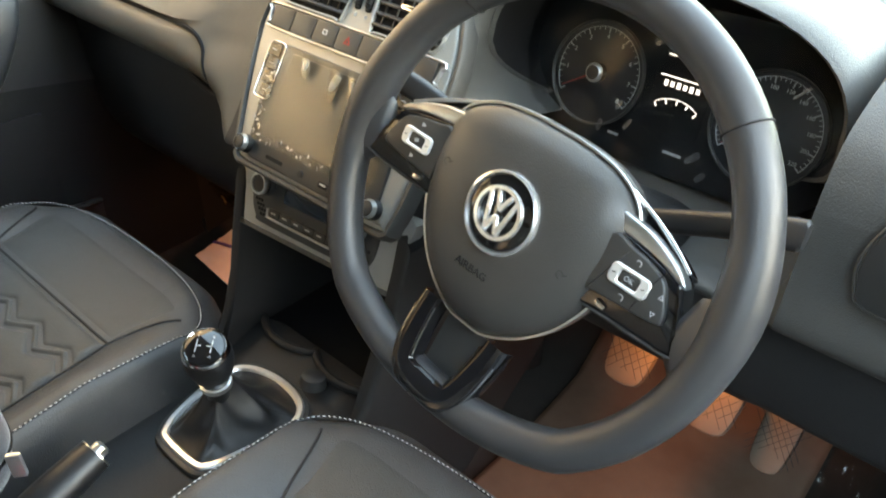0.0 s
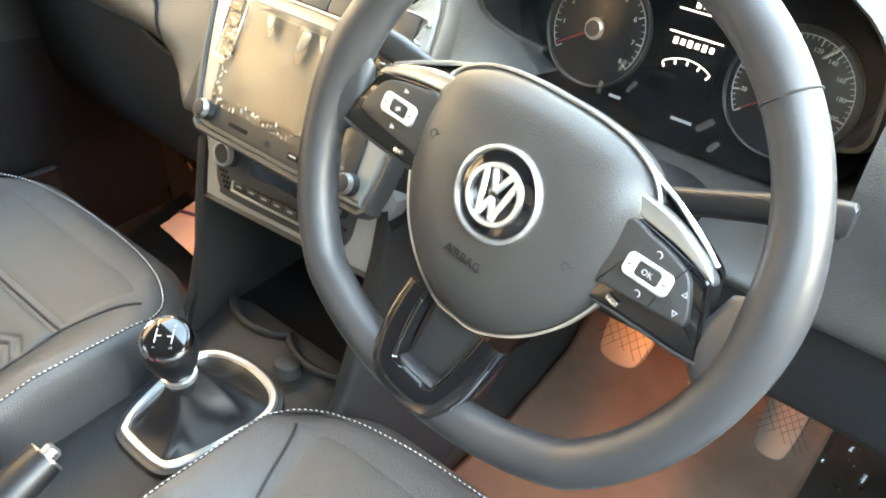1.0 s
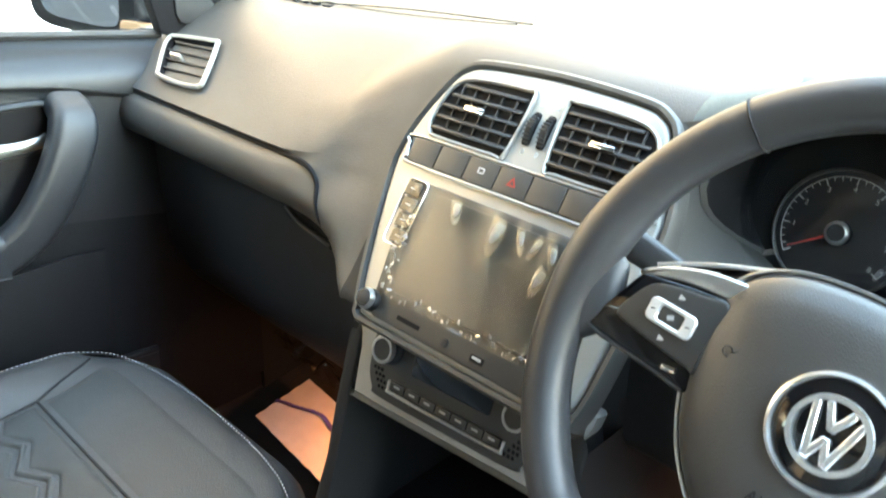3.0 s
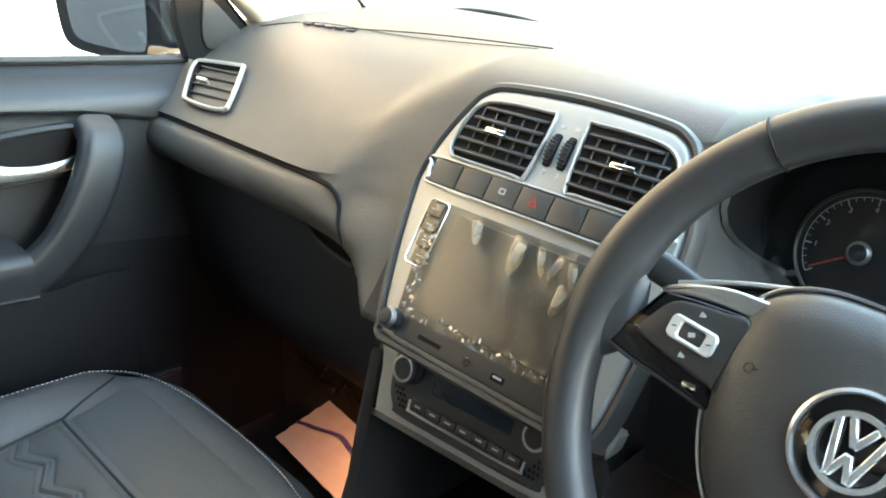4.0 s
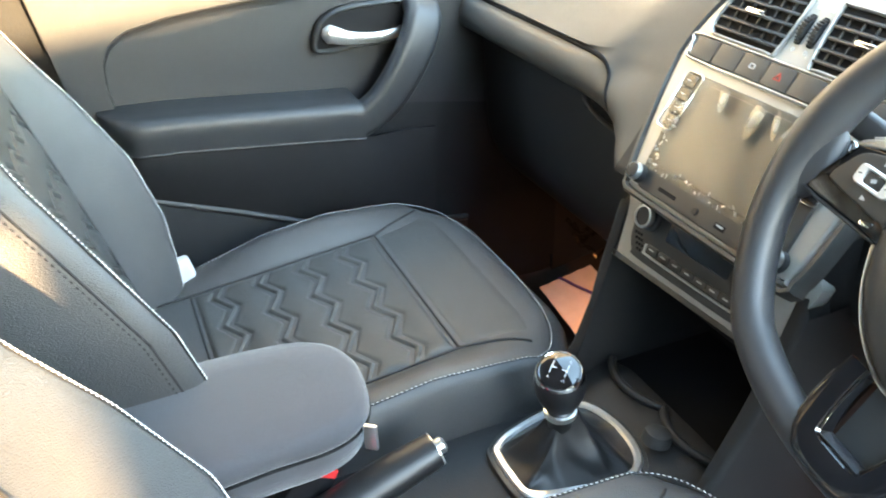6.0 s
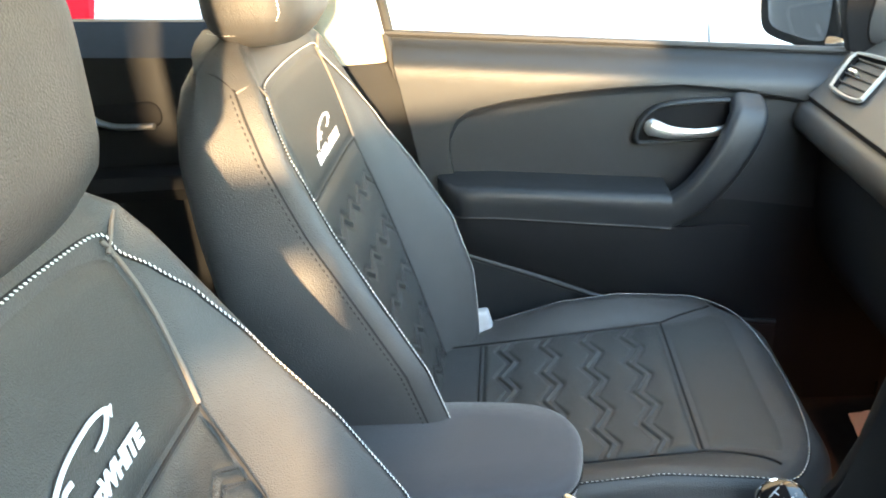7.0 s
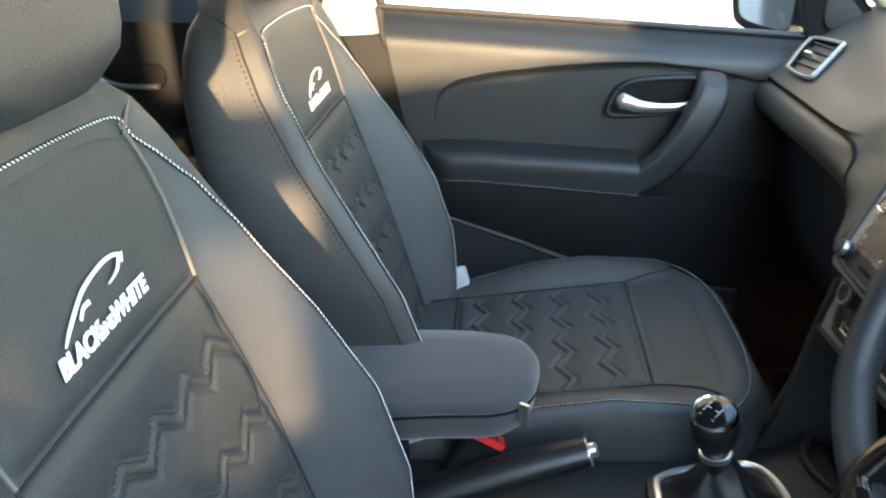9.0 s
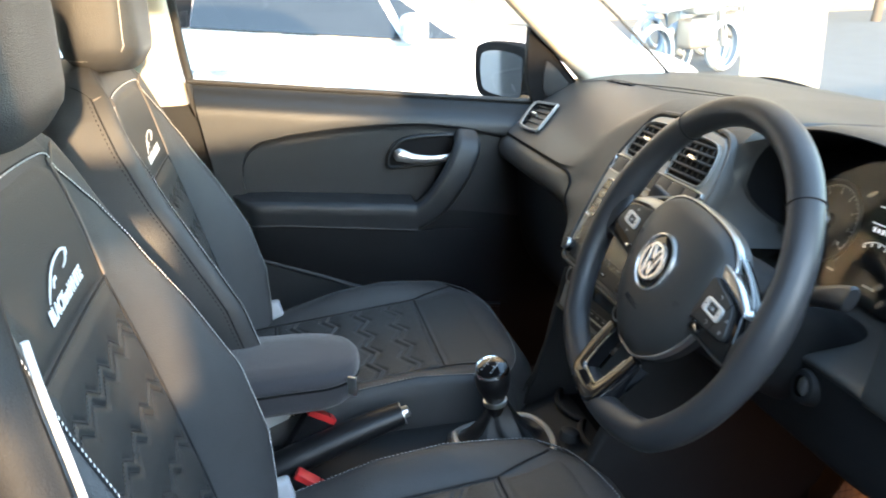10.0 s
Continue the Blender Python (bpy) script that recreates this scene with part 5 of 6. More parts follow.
def cush_z(x, y):
    h = cush_h(y)
    return cush_top(y) + table(abs(x), [c[0] for c in CUSH], [c[1] if c[1] < .01 else c[1] * h for c in CUSH])


def fwd(x, y):
    """Plan of the cushion: rounded front corners."""
    return y + .014 * smooth(y, -.137, -.03) - .055 * smooth(abs(x), .10, .25) ** 2 * smooth(y, -.10, .0)


def wave(u, period):
    t = (u / period) % 1.0
    return 4 * abs(t - .5) - 1


SEAT0 = pose(0, .30, -.22)


def emboss(d):
    """Relief across a double-stitched zigzag line."""
    return -.0042 * math.exp(-((abs(d) - .0058) / .0024) ** 2) + .0020 * math.exp(-(d / .0045) ** 2)


def build_seat(cx, label):
    s = thing("front_seat", label, "car seat", pose(cx, -.30, .22), group="front seats")
    def put(name, bm, mat, lab="", parent=None, **kw):
        return part(name, moved(bm, SEAT0), mat, parent or s, lab, **kw)
    # backrest shell
    rings = []
    for z in span(.44, 1.03, 40) + [1.037, 1.044, 1.050, 1.056, 1.062, 1.066, 1.070, 1.073, 1.075]:
        h = back_half(z)
        ring = [(p.x, back_yc(z) + p.y, z) for p in h] + [(-p.x, back_yc(z) + p.y, z) for p in h[-2:0:-1]]
        rings.append(ring)
    back = put("backrest", loft(rings), LEATHER_SIDE, "black leatherette backrest with raised bolsters", sharp=60)
    # upper plain panel and lower quilted panel
    def up_panel(t, k):
        x0 = lerp(-1, 1, t)
        zt = 1.019 - .016 * abs(x0) ** 6
        z = lerp(.876, zt, k / 16)
        x = x0 * (back_xi(z) - .003)
        edge = min(1, (1 - abs(x0)) * 12, (k + .0) / 1.2, (16 - k) / 1.2)
        return Vector((x, back_front(x, z) - .002 + .0055 * max(0, edge) ** .5, z))
    put("logo_panel", sheet(up_panel, span(0, 1, 48), range(17)), LEATHER, "plain upper panel with a white emblem", back)
    rows = [.815 - .078 * k for k in range(5)]
    def low_panel(t, k):
        x0 = lerp(-1, 1, t)
        z = lerp(.47, .872, k / 110)
        x = x0 * (back_xi(z) - .002)
        edge = max(0, min(1, (1 - abs(x0)) * 14, (110 - k) / 3.0))
        h = .0050 * edge ** .5
        for z0 in rows:
            d = (z - z0 - .0095 * wave(x, .058)) * .80
            if abs(d) < .03:
                h += emboss(d) * edge
        h += .0016 * math.sin((z - rows[0]) / .078 * 2 * math.pi - 1.57) * edge
        return Vector((x, back_front(x, z) - .002 + h, z))
    put("quilted_panel", sheet(low_panel, span(0, 1, 110), range(111)), LEATHER, "quilted lower panel with zigzag rows", back, sharp=180)
    def on_back(x, z, lift=.0035):
        return Vector((x, back_front(x, z) + lift, z))
    zz = []
    for z0 in rows:
        for off in (-.0068, .0068):
            pth = []
            for x in span(-.150, .150, 120):
                z = z0 + .0095 * wave(x, .058) + off
                if abs(x) < back_xi(z) - .006 and z > .48:
                    pth.append(on_back(x, z, .0018))
            zz.append(dashes(pth, .0030, .0018, .00055, (0, 1, .27)))
    put("zigzag_stitching", joined(zz), THREAD_BLACK, "black zigzag stitching", back)["kind"] = "stuff"
    # inner seams: down both sides and across
    for sx in (-1, 1):
        put("inner_seam", tube([on_back(sx * back_xi(z), z, .0015) for z in span(.878, 1.016, 20)], .0020, 6), THREAD_BROWN, "raised brown-grey seam cord", back)
        put("lower_seam", tube([on_back(sx * back_xi(z), z, .0006) for z in span(.47, .876, 30)], .0016, 6), THREAD_BLACK, "dark seam", back)
    put("cross_seam", tube([on_back(x, .874, .0002) for x in span(-.139, .139, 24)], .0017, 6), THREAD_BLACK, "dark cross seam", back)
    # white stitched outer seam
    def crest(z):
        return lerp(back_xi(z), back_w(z), table(z, [.45, .8, .9, .95, 1.0], [.87, .87, .80, .64, .22]))
    side = [(crest(z), z) for z in span(.47, .985, 44)]
    top = [(.1450, 1.003), (.1425, 1.013), (.1360, 1.0195), (.120, 1.0230), (.08, 1.0250), (.04, 1.0262)]
    right = side + top
    full = right + [(0, 1.0265)] + [(-x, z) for x, z in reversed(right)]
    path = spline([on_back(x, z, .0020) for x, z in full], 3)
    put("white_stitching", dashes(path, .0034, .0015, .00085, (0, 1, .3), .22), THREAD_WHITE, "white contrast stitching", back)["kind"] = "stuff"
    put("outer_seam", tube([p - Vector((0, .0014, 0)) for p in path], .0017, 6), THREAD_BLACK, "dark outer seam", back)
    # side panel seam with black stitches, shoulder seam
    for sx in (-1, 1):
        sd = [Vector((sx * (back_w(z) - .0015), back_yc(z) + back_b(z) - .024, z)) for z in span(.47, 1.025, 44)]
        put("side_seam", tube(sd, .0016, 6), THREAD_BLACK, "dark side seam", back)
        put("side_stitching", dashes([p + Vector((sx * .001, -.006, 0)) for p in sd], .0045, .003, .0009, (sx, 0, 0)), THREAD_BLACK, "black side stitching", back)["kind"] = "stuff"
        sh = spline([(sx * (back_w(1.025) - .001), back_yc(1.025) - .014, 1.025), (sx * .166, back_yc(1.03) + .004, 1.030), (sx * .150, back_front(.150, 1.02) + .0015, 1.020), (sx * .134, back_front(.134, 1.006) + .002, 1.006)], 5)
        put("shoulder_seam", tube(sh, .0018, 6), THREAD_BROWN, "grey shoulder seam", back)
        sh2 = spline([(sx * (back_w(1.025) - .001), back_yc(1.025) - .014, 1.025), (sx * (back_w(1.04) - .004), back_yc(1.04) - .035, 1.042), (sx * (back_w(1.045) - .004), back_yc(1.04) - .060, 1.044)], 5)
        put("shoulder_seam", tube(sh2, .0015, 6), THREAD_BLACK, "dark shoulder seam", back)
        put("hinge_cover", box(.022, .11, .12, pose(sx * .228, -.466, .456, 12), .008, 3), HINGE, "pale grey hinge cover")
    # emblem: a swept car outline over a row of words
    def decal(poly, name, lab):
        bm = bmesh.new()
        va = [bm.verts.new(on_back(x, z, .0062)) for x, z in poly]
        bm.faces.new(va)
        r = bmesh.ops.extrude_face_region(bm, geom=bm.faces[:])
        bmesh.ops.translate(bm, vec=(0, .0012, .0003), verts=[v for v in r["geom"] if isinstance(v, bmesh.types.BMVert)])
        return put(name, bm, WHITE_PRINT, lab, back)
    def stroke(pts, ws):
        pts = spline(pts, 8)
        n = len(pts)
        lft, rgt = [], []
        for i, p in enumerate(pts):
            t = (pts[min(i + 1, n - 1)] - pts[max(i - 1, 0)]).normalized()
            w = table(i / (n - 1), *ws)
            lft.append((p.x - t.y * w, p.y + t.x * w)), rgt.append((p.x + t.y * w, p.y - t.x * w))
        return lft + rgt[::-1]
    for poly in (stroke([(.052, .917), (.038, .925), (.010, .9375), (-.022, .9425), (-.042, .941), (-.050, .936)], ([0, .2, .8, .93, 1], [.0004, .0014, .0015, .0020, .0042])),
                 stroke([(-.046, .938), (-.036, .931), (-.020, .928)], ([0, 1], [.0018, .0006])),
                 stroke([(.026, .923), (.018, .928), (.009, .9285)], ([0, 1], [.0010, .0018]))):
        decal(poly, "emblem_stroke", "white swept emblem line")
    for word, size, x, z in (("BLACK", .0178, .0400, .9075), ("AND", .0115, .0035, .9065), ("WHITE", .0178, -.0340, .9085)):
        put("emblem_word", letters(word, size, axes(on_back(x, z, .0066), (-1, 0, .02), (0, -.26, 1)), .0005, .22, .00075), WHITE_PRINT, "white embroidered word", back)
    # cushion
    front = [(-.02, .5205, .0), (-.003, .514, .25), (.010, .502, .5), (.019, .485, .75), (.024, .460, .9), (.025, .42, 1), (.020, .36, 1), (.0, .31, 1)]
    prof = [(y, cush_top(y), 0.0) for y in span(-.53, -.03, 40)] + front
    rings = []
    for y, z, fr in prof:
        row = []
        for x in list(span(0, .150, 8)) + [.160, .168, .176, .185, .195, .205, .215, .224, .232, .239]:
            zz_ = z + (cush_z(x, y) - cush_top(y) if fr == 0 else 0) * (1 - fr)
            row.append((x, fwd(x, y) - (.006 * fr * smooth(x, .2, .24)), zz_ - .012 * fr * smooth(x, .2, .24)))
        h = cush_h(y) * (1 - fr)
        y2 = row[-1][1]
        zb = row[-1][2]
        row += [(.245, y2 - .003 * fr, max(.31, zb - .012)), (.249, y2 - .006 * fr, max(.305, zb - .035)), (.250, y2 - .008 * fr, max(.30, zb - .09)), (.246, y2 - .01 * fr, .30)]
        ring = row + [(-a, b, c) for a, b, c in row[:0:-1]]
        rings.append(ring)
    cush = put("cushion", loft(rings), LEATHER_SIDE, "black leatherette cushion with raised bolsters", sharp=60)
    crow = [-.392, -.325, -.259, -.193]
    def quilt(t, k):
        x0 = lerp(-1, 1, t)
        y = lerp(-.432, -.141, k / 90)
        x = x0 * .165
        edge = max(0, min(1, (1 - abs(x0)) * 16, (90 - k) / 2.5, k / 2.5))
        h = .0048 * edge ** .5
        for y0 in crow:
            d = (y - y0 - .0105 * wave(x + .02, .078)) * .80
            if abs(d) < .03:
                h += 1.5 * emboss(d) * edge
        h += .0018 * math.sin((y - crow[0]) / .0663 * 2 * math.pi - 1.57) * edge
        return Vector((x, y, cush_z(x, y) - .002 + h))
    put("quilted_panel", sheet(quilt, span(0, 1, 110), range(91)), LEATHER, "quilted cushion panel with zigzag rows", cush, sharp=180)
    def thigh(t, k):
        x0 = lerp(-1, 1, t)
        y = lerp(-.133, -.030, k / 20)
        x = x0 * (.166 + .018 * smooth(y, -.12, -.04))
        edge = max(0, min(1, (1 - abs(x0)) * 16, k / 2.0))
        return Vector((x, fwd(x, y), cush_z(x, y) - .002 + .0032 * edge ** .5 * (1 - smooth(k, 14, 20))))
    put("thigh_panel", sheet(thigh, span(0, 1, 50), range(21)), LEATHER, "plain front cushion panel", cush)
    def on_cush(x, y, lift=.001):
        return Vector((x, fwd(x, y), cush_z(x, y) + lift))
    put("front_seam", tube([on_cush(x, -.137, .0008) for x in span(-.166, .166, 24)], .0019, 6), THREAD_BLACK, "dark seam across the cushion", cush)
    put("rear_seam", tube([on_cush(x, -.436, .0008) for x in span(-.160, .160, 24)], .0019, 6), THREAD_BLACK, "dark seam across the cushion", cush)
    for sx in (-1, 1):
        ins = [on_cush(sx * .167, y, .001) for y in span(-.50, -.137, 24)] + [on_cush(sx * lerp(.167, .205, t), lerp(-.137, -.045, t), .001) for t in span(.1, 1, 8)]
        put("inner_seam", tube(ins, .0018, 6), THREAD_BLACK, "dark bolster seam", cush)
    edge = [on_cush(.236, y, .0012) for y in span(-.50, -.04, 40)]
    corner = [Vector((.225, -.038, .521)), Vector((.205, -.022, .5205)), Vector((.175, -.008, .5195)), Vector((.13, .004, .517)), Vector((.07, .012, .5145)), Vector((0, .014, .5138))]
    half = edge + corner
    pth = spline(half + [Vector((-p.x, p.y, p.z)) for p in half[-2::-1]], 2)
    put("edge_stitching", dashes(pth, .0036, .0026, .00065, (0, 0, 1), .08), THREAD_WHITE, "pale edge stitching", cush)["kind"] = "stuff"
    put("edge_seam", tube([p - Vector((0, 0, .0012)) for p in pth], .0016, 6), THREAD_BLACK, "dark edge seam", cush)
    put("plinth", box(.44, .46, .09, pose(0, -.26, .275), .015), DOOR_LOW, "black seat plinth")
    # headrest
    rings = []
    def hr_ring(z):
        t = (z - 1.066) / .217
        a = .127 * (1 - .10 * abs(2 * t - 1) ** 3) * (1 - .30 * smooth(t, .82, 1.0) - .10 * smooth(.12 - t, 0, .12))
        d = .066 * (1 - .45 * smooth(t, .75, 1.0) - .22 * smooth(.15 - t, 0, .15))
        cy = -.654 - .01 * t
        out = []
        for k in range(44):
            th = 2 * math.pi * k / 44
            c, sn = math.cos(th), math.sin(th)
            x = a * math.copysign(abs(c) ** .55, c)
            yy = d * math.copysign(abs(sn) ** .70, sn)
            if yy > 0:
                yy += .010 * (abs(x) / a) ** 2 * (1 - abs(2 * t - 1)) - .004
            out.append((x, cy + yy, z))
        return out
    zs = [1.066, 1.070, 1.078, 1.090] + span(1.105, 1.25, 10) + [1.262, 1.272, 1.279, 1.283]
    hr = put("headrest", loft([[(lerp(0, x, f), lerp(-.66, y, f), z) for x, y, z in hr_ring(z)] for z, f in zip(zs, [.86, .93, .97, .99] + [1] * 11 + [.97, .90, .78, .55])]), LEATHER_SIDE, "black leatherette headrest", sharp=70)
    for sx in (-1, 1):
        def hr_edge(z):
            t = (z - 1.066) / .217
            a = .127 * (1 - .10 * abs(2 * t - 1) ** 3) * (1 - .30 * smooth(t, .82, 1.0) - .10 * smooth(.12 - t, 0, .12))
            d = .066 * (1 - .45 * smooth(t, .75, 1.0) - .22 * smooth(.15 - t, 0, .15))
            return Vector((sx * (.935 * a + .0010), -.654 - .01 * t + .60 * d + .0088 * (1 - abs(2 * t - 1)) - .0030, z))
        line = [hr_edge(z) for z in span(1.105, 1.250, 24)]
        bot = [Vector((sx * x, y, z)) for x, y, z in ((.112, -.630, 1.090), (.113, -.655, 1.085), (.112, -.685, 1.085), (.104, -.708, 1.088))]
        ln = spline(bot[::-1] + line, 2)
        put("headrest_stitching", dashes(ln, .0034, .0014, .0009, (sx * .5, 1, 0), .2), THREAD_WHITE, "white headrest stitching", hr)["kind"] = "stuff"
        put("headrest_post", tube([(sx * .055, -.668, 1.05), (sx * .055, -.662, 1.10)], .006, 10), HOOD_IN, "black headrest post", hr)
        put("post_collar", moved(lathe([(.006, .008), (.011, .008), (.013, .004), (.014, -.006)], 20), pose(sx * .055, -.668, 1.078)), HOOD_IN, "black post collar", hr)
    hr.location.z = -.008
    return s


driver = build_seat(.352, "black leatherette driver seat with white stitching and emblem")
copy = copy_thing(driver, pose(-.338, -.30, .22))
tagged(copy, "black leatherette passenger seat with white stitching and emblem")

# ---- centre console ----
cons = thing("centre_console", "dark plastic centre console with open cubby and gear gate", "console")
# side cheeks that run from the stack down to the tunnel
def cheek(sx):
    if sx < 0:
        a = [(.074, .70), (.052, .62), (.038, .56), (.015, .50), (-.010, .465), (-.05, .446), (-.20, .434), (-.50, .424)]
        across = ((.125, 0), (.134, .004), (.140, -.002), (.143, -.012))
    else:
        a = [(.100, .70), (.075, .62), (.050, .56), (.020, .50), (-.010, .465), (-.05, .446), (-.20, .434), (-.50, .424)]
        across = ((.128, 0), (.138, .004), (.144, -.002), (.147, -.012))
    b = [(.45, .70), (.45, .60), (.45, .50), (.40, .40), (.2, .24), (0, .235), (-.2, .235), (-.5, .235)]
    out = []
    for x, off in across:
        out.append([(sx * x, p[0], p[1] + off) for p in a])
    out.append([(sx * .153, p[0], p[1]) for p in b])
    return loft(out, closed=False)
part("cheek", cheek(-1), DASH_LOW, cons, "dark side cheek")
part("cheek", cheek(1), DASH_LOW, cons, "dark side cheek")
for x, y0 in ((-.1275, .076), (.1315, .106)):
    pts = [(y0 + .010, .715), (y0, .70), (y0 * .5, .57), (.018, .50), (-.005, .45), (.40, .30), (.42, .715)]
    part("cubby_cheek", prism(pts, .010, .002, axes((x - .005, 0, 0), (0, 1, 0), (0, 0, 1))), DASH_LOW, cons, "dark side wall below the stack")
# cubby floor, back and rim with cup-holder scallops
part("cubby_back", box(.262, .01, .20, pose(.002, .25, .55, -8), .002), HOOD_IN, cons, "black cubby back")
part("cubby_floor", box(.262, .22, .01, pose(.002, .15, .452), .002), HOOD_IN, cons, "black cubby floor")
part("cubby_roof", box(.262, .16, .01, pose(.002, .175, .612, -6), .002), HOOD_IN, cons)
top = sheet(lambda x, y: Vector((x, y, .452 + .020 * smooth(y, -.02, .06) - .012 * smooth(abs(x), .075, .125))), span(-.130, .134, 24), span(-.55, .072, 40), thick=(0, 0, -.02))
part("tunnel_top", top, DASH_LOW, cons, "grained tunnel top")
def scallop(k):
    x = lerp(-.112, .112, k)
    return Vector((x, .062 - .022 * (abs(math.sin(k * math.pi * 2)) ** .8), .474 + .003 * abs(math.sin(k * math.pi * 2))))
part("cubby_rim", tube([scallop(k) for k in span(0, 1, 48)], .0055, 10), DASH_LOW, cons, "scalloped cubby rim")
part("power_socket", moved(lathe([(.001, .012), (.012, .012), (.0155, .010), (.017, .004), (.018, -.004)], 28), pose(.040, .022, .474, -12)), RUBBER, cons, "capped power socket")
bz = spline([(-.072, -.030), (-.055, -.008), (-.02, .003), (.02, .003), (.052, -.008), (.068, -.032), (.066, -.070), (.055, -.120), (.045, -.146), (.028, -.156), (-.028, -.156), (-.045, -.146), (-.058, -.120), (-.070, -.070)], 4, True)
bz = [tuple(p) for p in bz]
part("gear_gate_plate", prism([tuple(p) for p in inset(bz, -.010)], .010, .004, pose(0, 0, .450)), BUTTON, cons, "black gear gate plate")
part("gear_gate_trim", frame_ring([tuple(p) for p in inset(bz, -.003)], [tuple(p) for p in inset(bz, .0075)], .012, .0025, pose(0, 0, .452)), SATIN, cons, "satin silver gear gate trim")

gear = thing("gear_lever", "black gear lever with chrome-capped knob and leather gaiter", "gear lever")
GL = Vector((.002, -.085, .452))
KN = Vector((.014, -.100, .605))
axis = (KN - GL).normalized()
gm = Matrix.Translation(GL) @ axis.to_track_quat("Z", "Y").to_matrix().to_4x4()
rings = []
for t in span(0, 1, 16):
    ring = []
    for k, p in enumerate(inset(bz, .004)):
        c = Vector((0, -.078))
        f = (1 - t) ** 1.25 * .93 + .17
        fold = 1 + .10 * math.sin(t * 9 + 4 * math.sin(k * .35)) * (1 - t) * t * 4 * .6
        q = c.lerp(p, f * fold)
        base = Vector((q.x, q.y, .455))
        off = (KN - GL) * (t * .52)
        ring.append(Vector((q.x + off.x * 1.0, q.y + off.y * 1.0, .455 + .085 * t - .012 * math.sin(math.pi * t))))
    rings.append(ring)
part("gaiter", loft(rings), KNOB, gear, "folded black leather gaiter", sharp=60)
part("shaft", moved(lathe([(.015, .06), (.015, .088), (.018, .097), (.0235, .107), (.0275, .119), (.0290, .130), (.0290, .137), (.0270, .143), (.021, .146), (.001, .147)], 32), gm), KNOB, gear, "soft black knob body")
part("collar", moved(lathe([(.0165, .082), (.0190, .083), (.0190, .090), (.0165, .091)], 28), gm), SATIN, gear, "satin collar")
capm = gm @ pose(0, -.001, .1465, 14, 5, 0) @ Matrix.Scale(1.33, 4)
part("knob_cap", moved(lathe([(.001, .0075), (.010, .0068), (.0165, .0045), (.018, .001)], 32), capm), GLOSS, gear, "gloss black shift cap")
part("cap_ring", moved(lathe([(.0170, .0030), (.0185, .0042), (.0202, .002), (.0208, -.003), (.0180, -.002)], 36), capm), CHROME, gear, "chrome cap ring")
for x in (-.0065, 0, .0065):
    part("shift_mark", box(.0009, .012, .0006, capm @ pose(x, 0, .0068), 0), PRINT, gear)
part("shift_mark", box(.0140, .0009, .0006, capm @ pose(0, 0, .0071), 0), PRINT, gear)
for t_, x, y in (("1", -.0065, .0085), ("3", 0, .0085), ("5", .0065, .0085), ("2", -.0065, -.0085), ("4", 0, -.0085), ("R", .0065, -.0085)):
    part("shift_numeral", letters(t_, .005, capm @ pose(x, y, .0062)), PRINT, gear)

hb = thing("handbrake", "black handbrake lever with a satin push button", "handbrake")
p0, p1 = Vector((.012, -.47, .462)), Vector((-.004, -.243, .530))
pts = spline([p0, p0.lerp(p1, .35) + Vector((0, 0, .002)), p0.lerp(p1, .7) + Vector((0, 0, .003)), p1], 6)
part("grip", tube(pts, [table(k / (len(pts) - 1), [0, .3, .75, 1], [.027, .0265, .024, .021]) for k in range(len(pts))], 18, flat=.85), KNOB, hb, "black leather grip")
d = (p1 - p0).normalized()
part("end_sleeve", tube([p1 - d * .014, p1 + d * .002], .0208, 24, flat=.85), SATIN, hb, "satin end sleeve")
part("button", tube([p1 + d * .001, p1 + d * .010, p1 + d * .013], [.0095, .0095, .006], 14), SATIN, hb, "satin push button")
part("boot", loft([[(.004 + (.034 - .012 * t) * math.cos(a), lerp(-.49, -.42, t) + .05 * (1 - .4 * t) * math.sin(a), lerp(.45, .478, t)) for a in span(0, 2 * math.pi * 23 / 24, 23)] for t in span(0, 1, 5)]), LEATHER, hb, "leather boot")

# ---- armrest between the seats ----
arm = thing("storage_box", "dark grey cloth-covered storage box between the front seats", "storage box")
def arm_ring(z, f, dz=0):
    o = spline([(-.146, -.66), (-.148, -.50), (-.142, -.38), (-.122, -.325), (-.085, -.302), (-.040, -.302), (0, -.315), (.024, -.350), (.028, -.42), (.028, -.66)], 5, True)
    return [(*q, z) for q in scaled([tuple(p) for p in o], f)]
part("lid", loft([arm_ring(.6035, .985), arm_ring(.607, 1.0), arm_ring(.612, 1.0), arm_ring(.619, .985), arm_ring(.625, .95), arm_ring(.629, .88), arm_ring(.631, .5)]), FABRIC, arm, "cloth-covered lid", sharp=70)
part("box", loft([arm_ring(.560, .78), arm_ring(.563, .86), arm_ring(.571, .93), arm_ring(.588, .970), arm_ring(.6015, .985)]), FABRIC, arm, "cloth-covered box", sharp=70)
part("lid_seam", tube(arm_ring(.6025, .990), .0022, 6, True), HOOD_IN, arm, "dark seam under the lid")
part("latch", box(.014, .006, .030, pose(.024, -.320, .603, 0, 0, 50), .002), SATIN, arm, "satin latch button")
part("support", box(.09, .16, .11, pose(-.06, -.56, .498), .01), DOOR_LOW, arm, "black support arm")

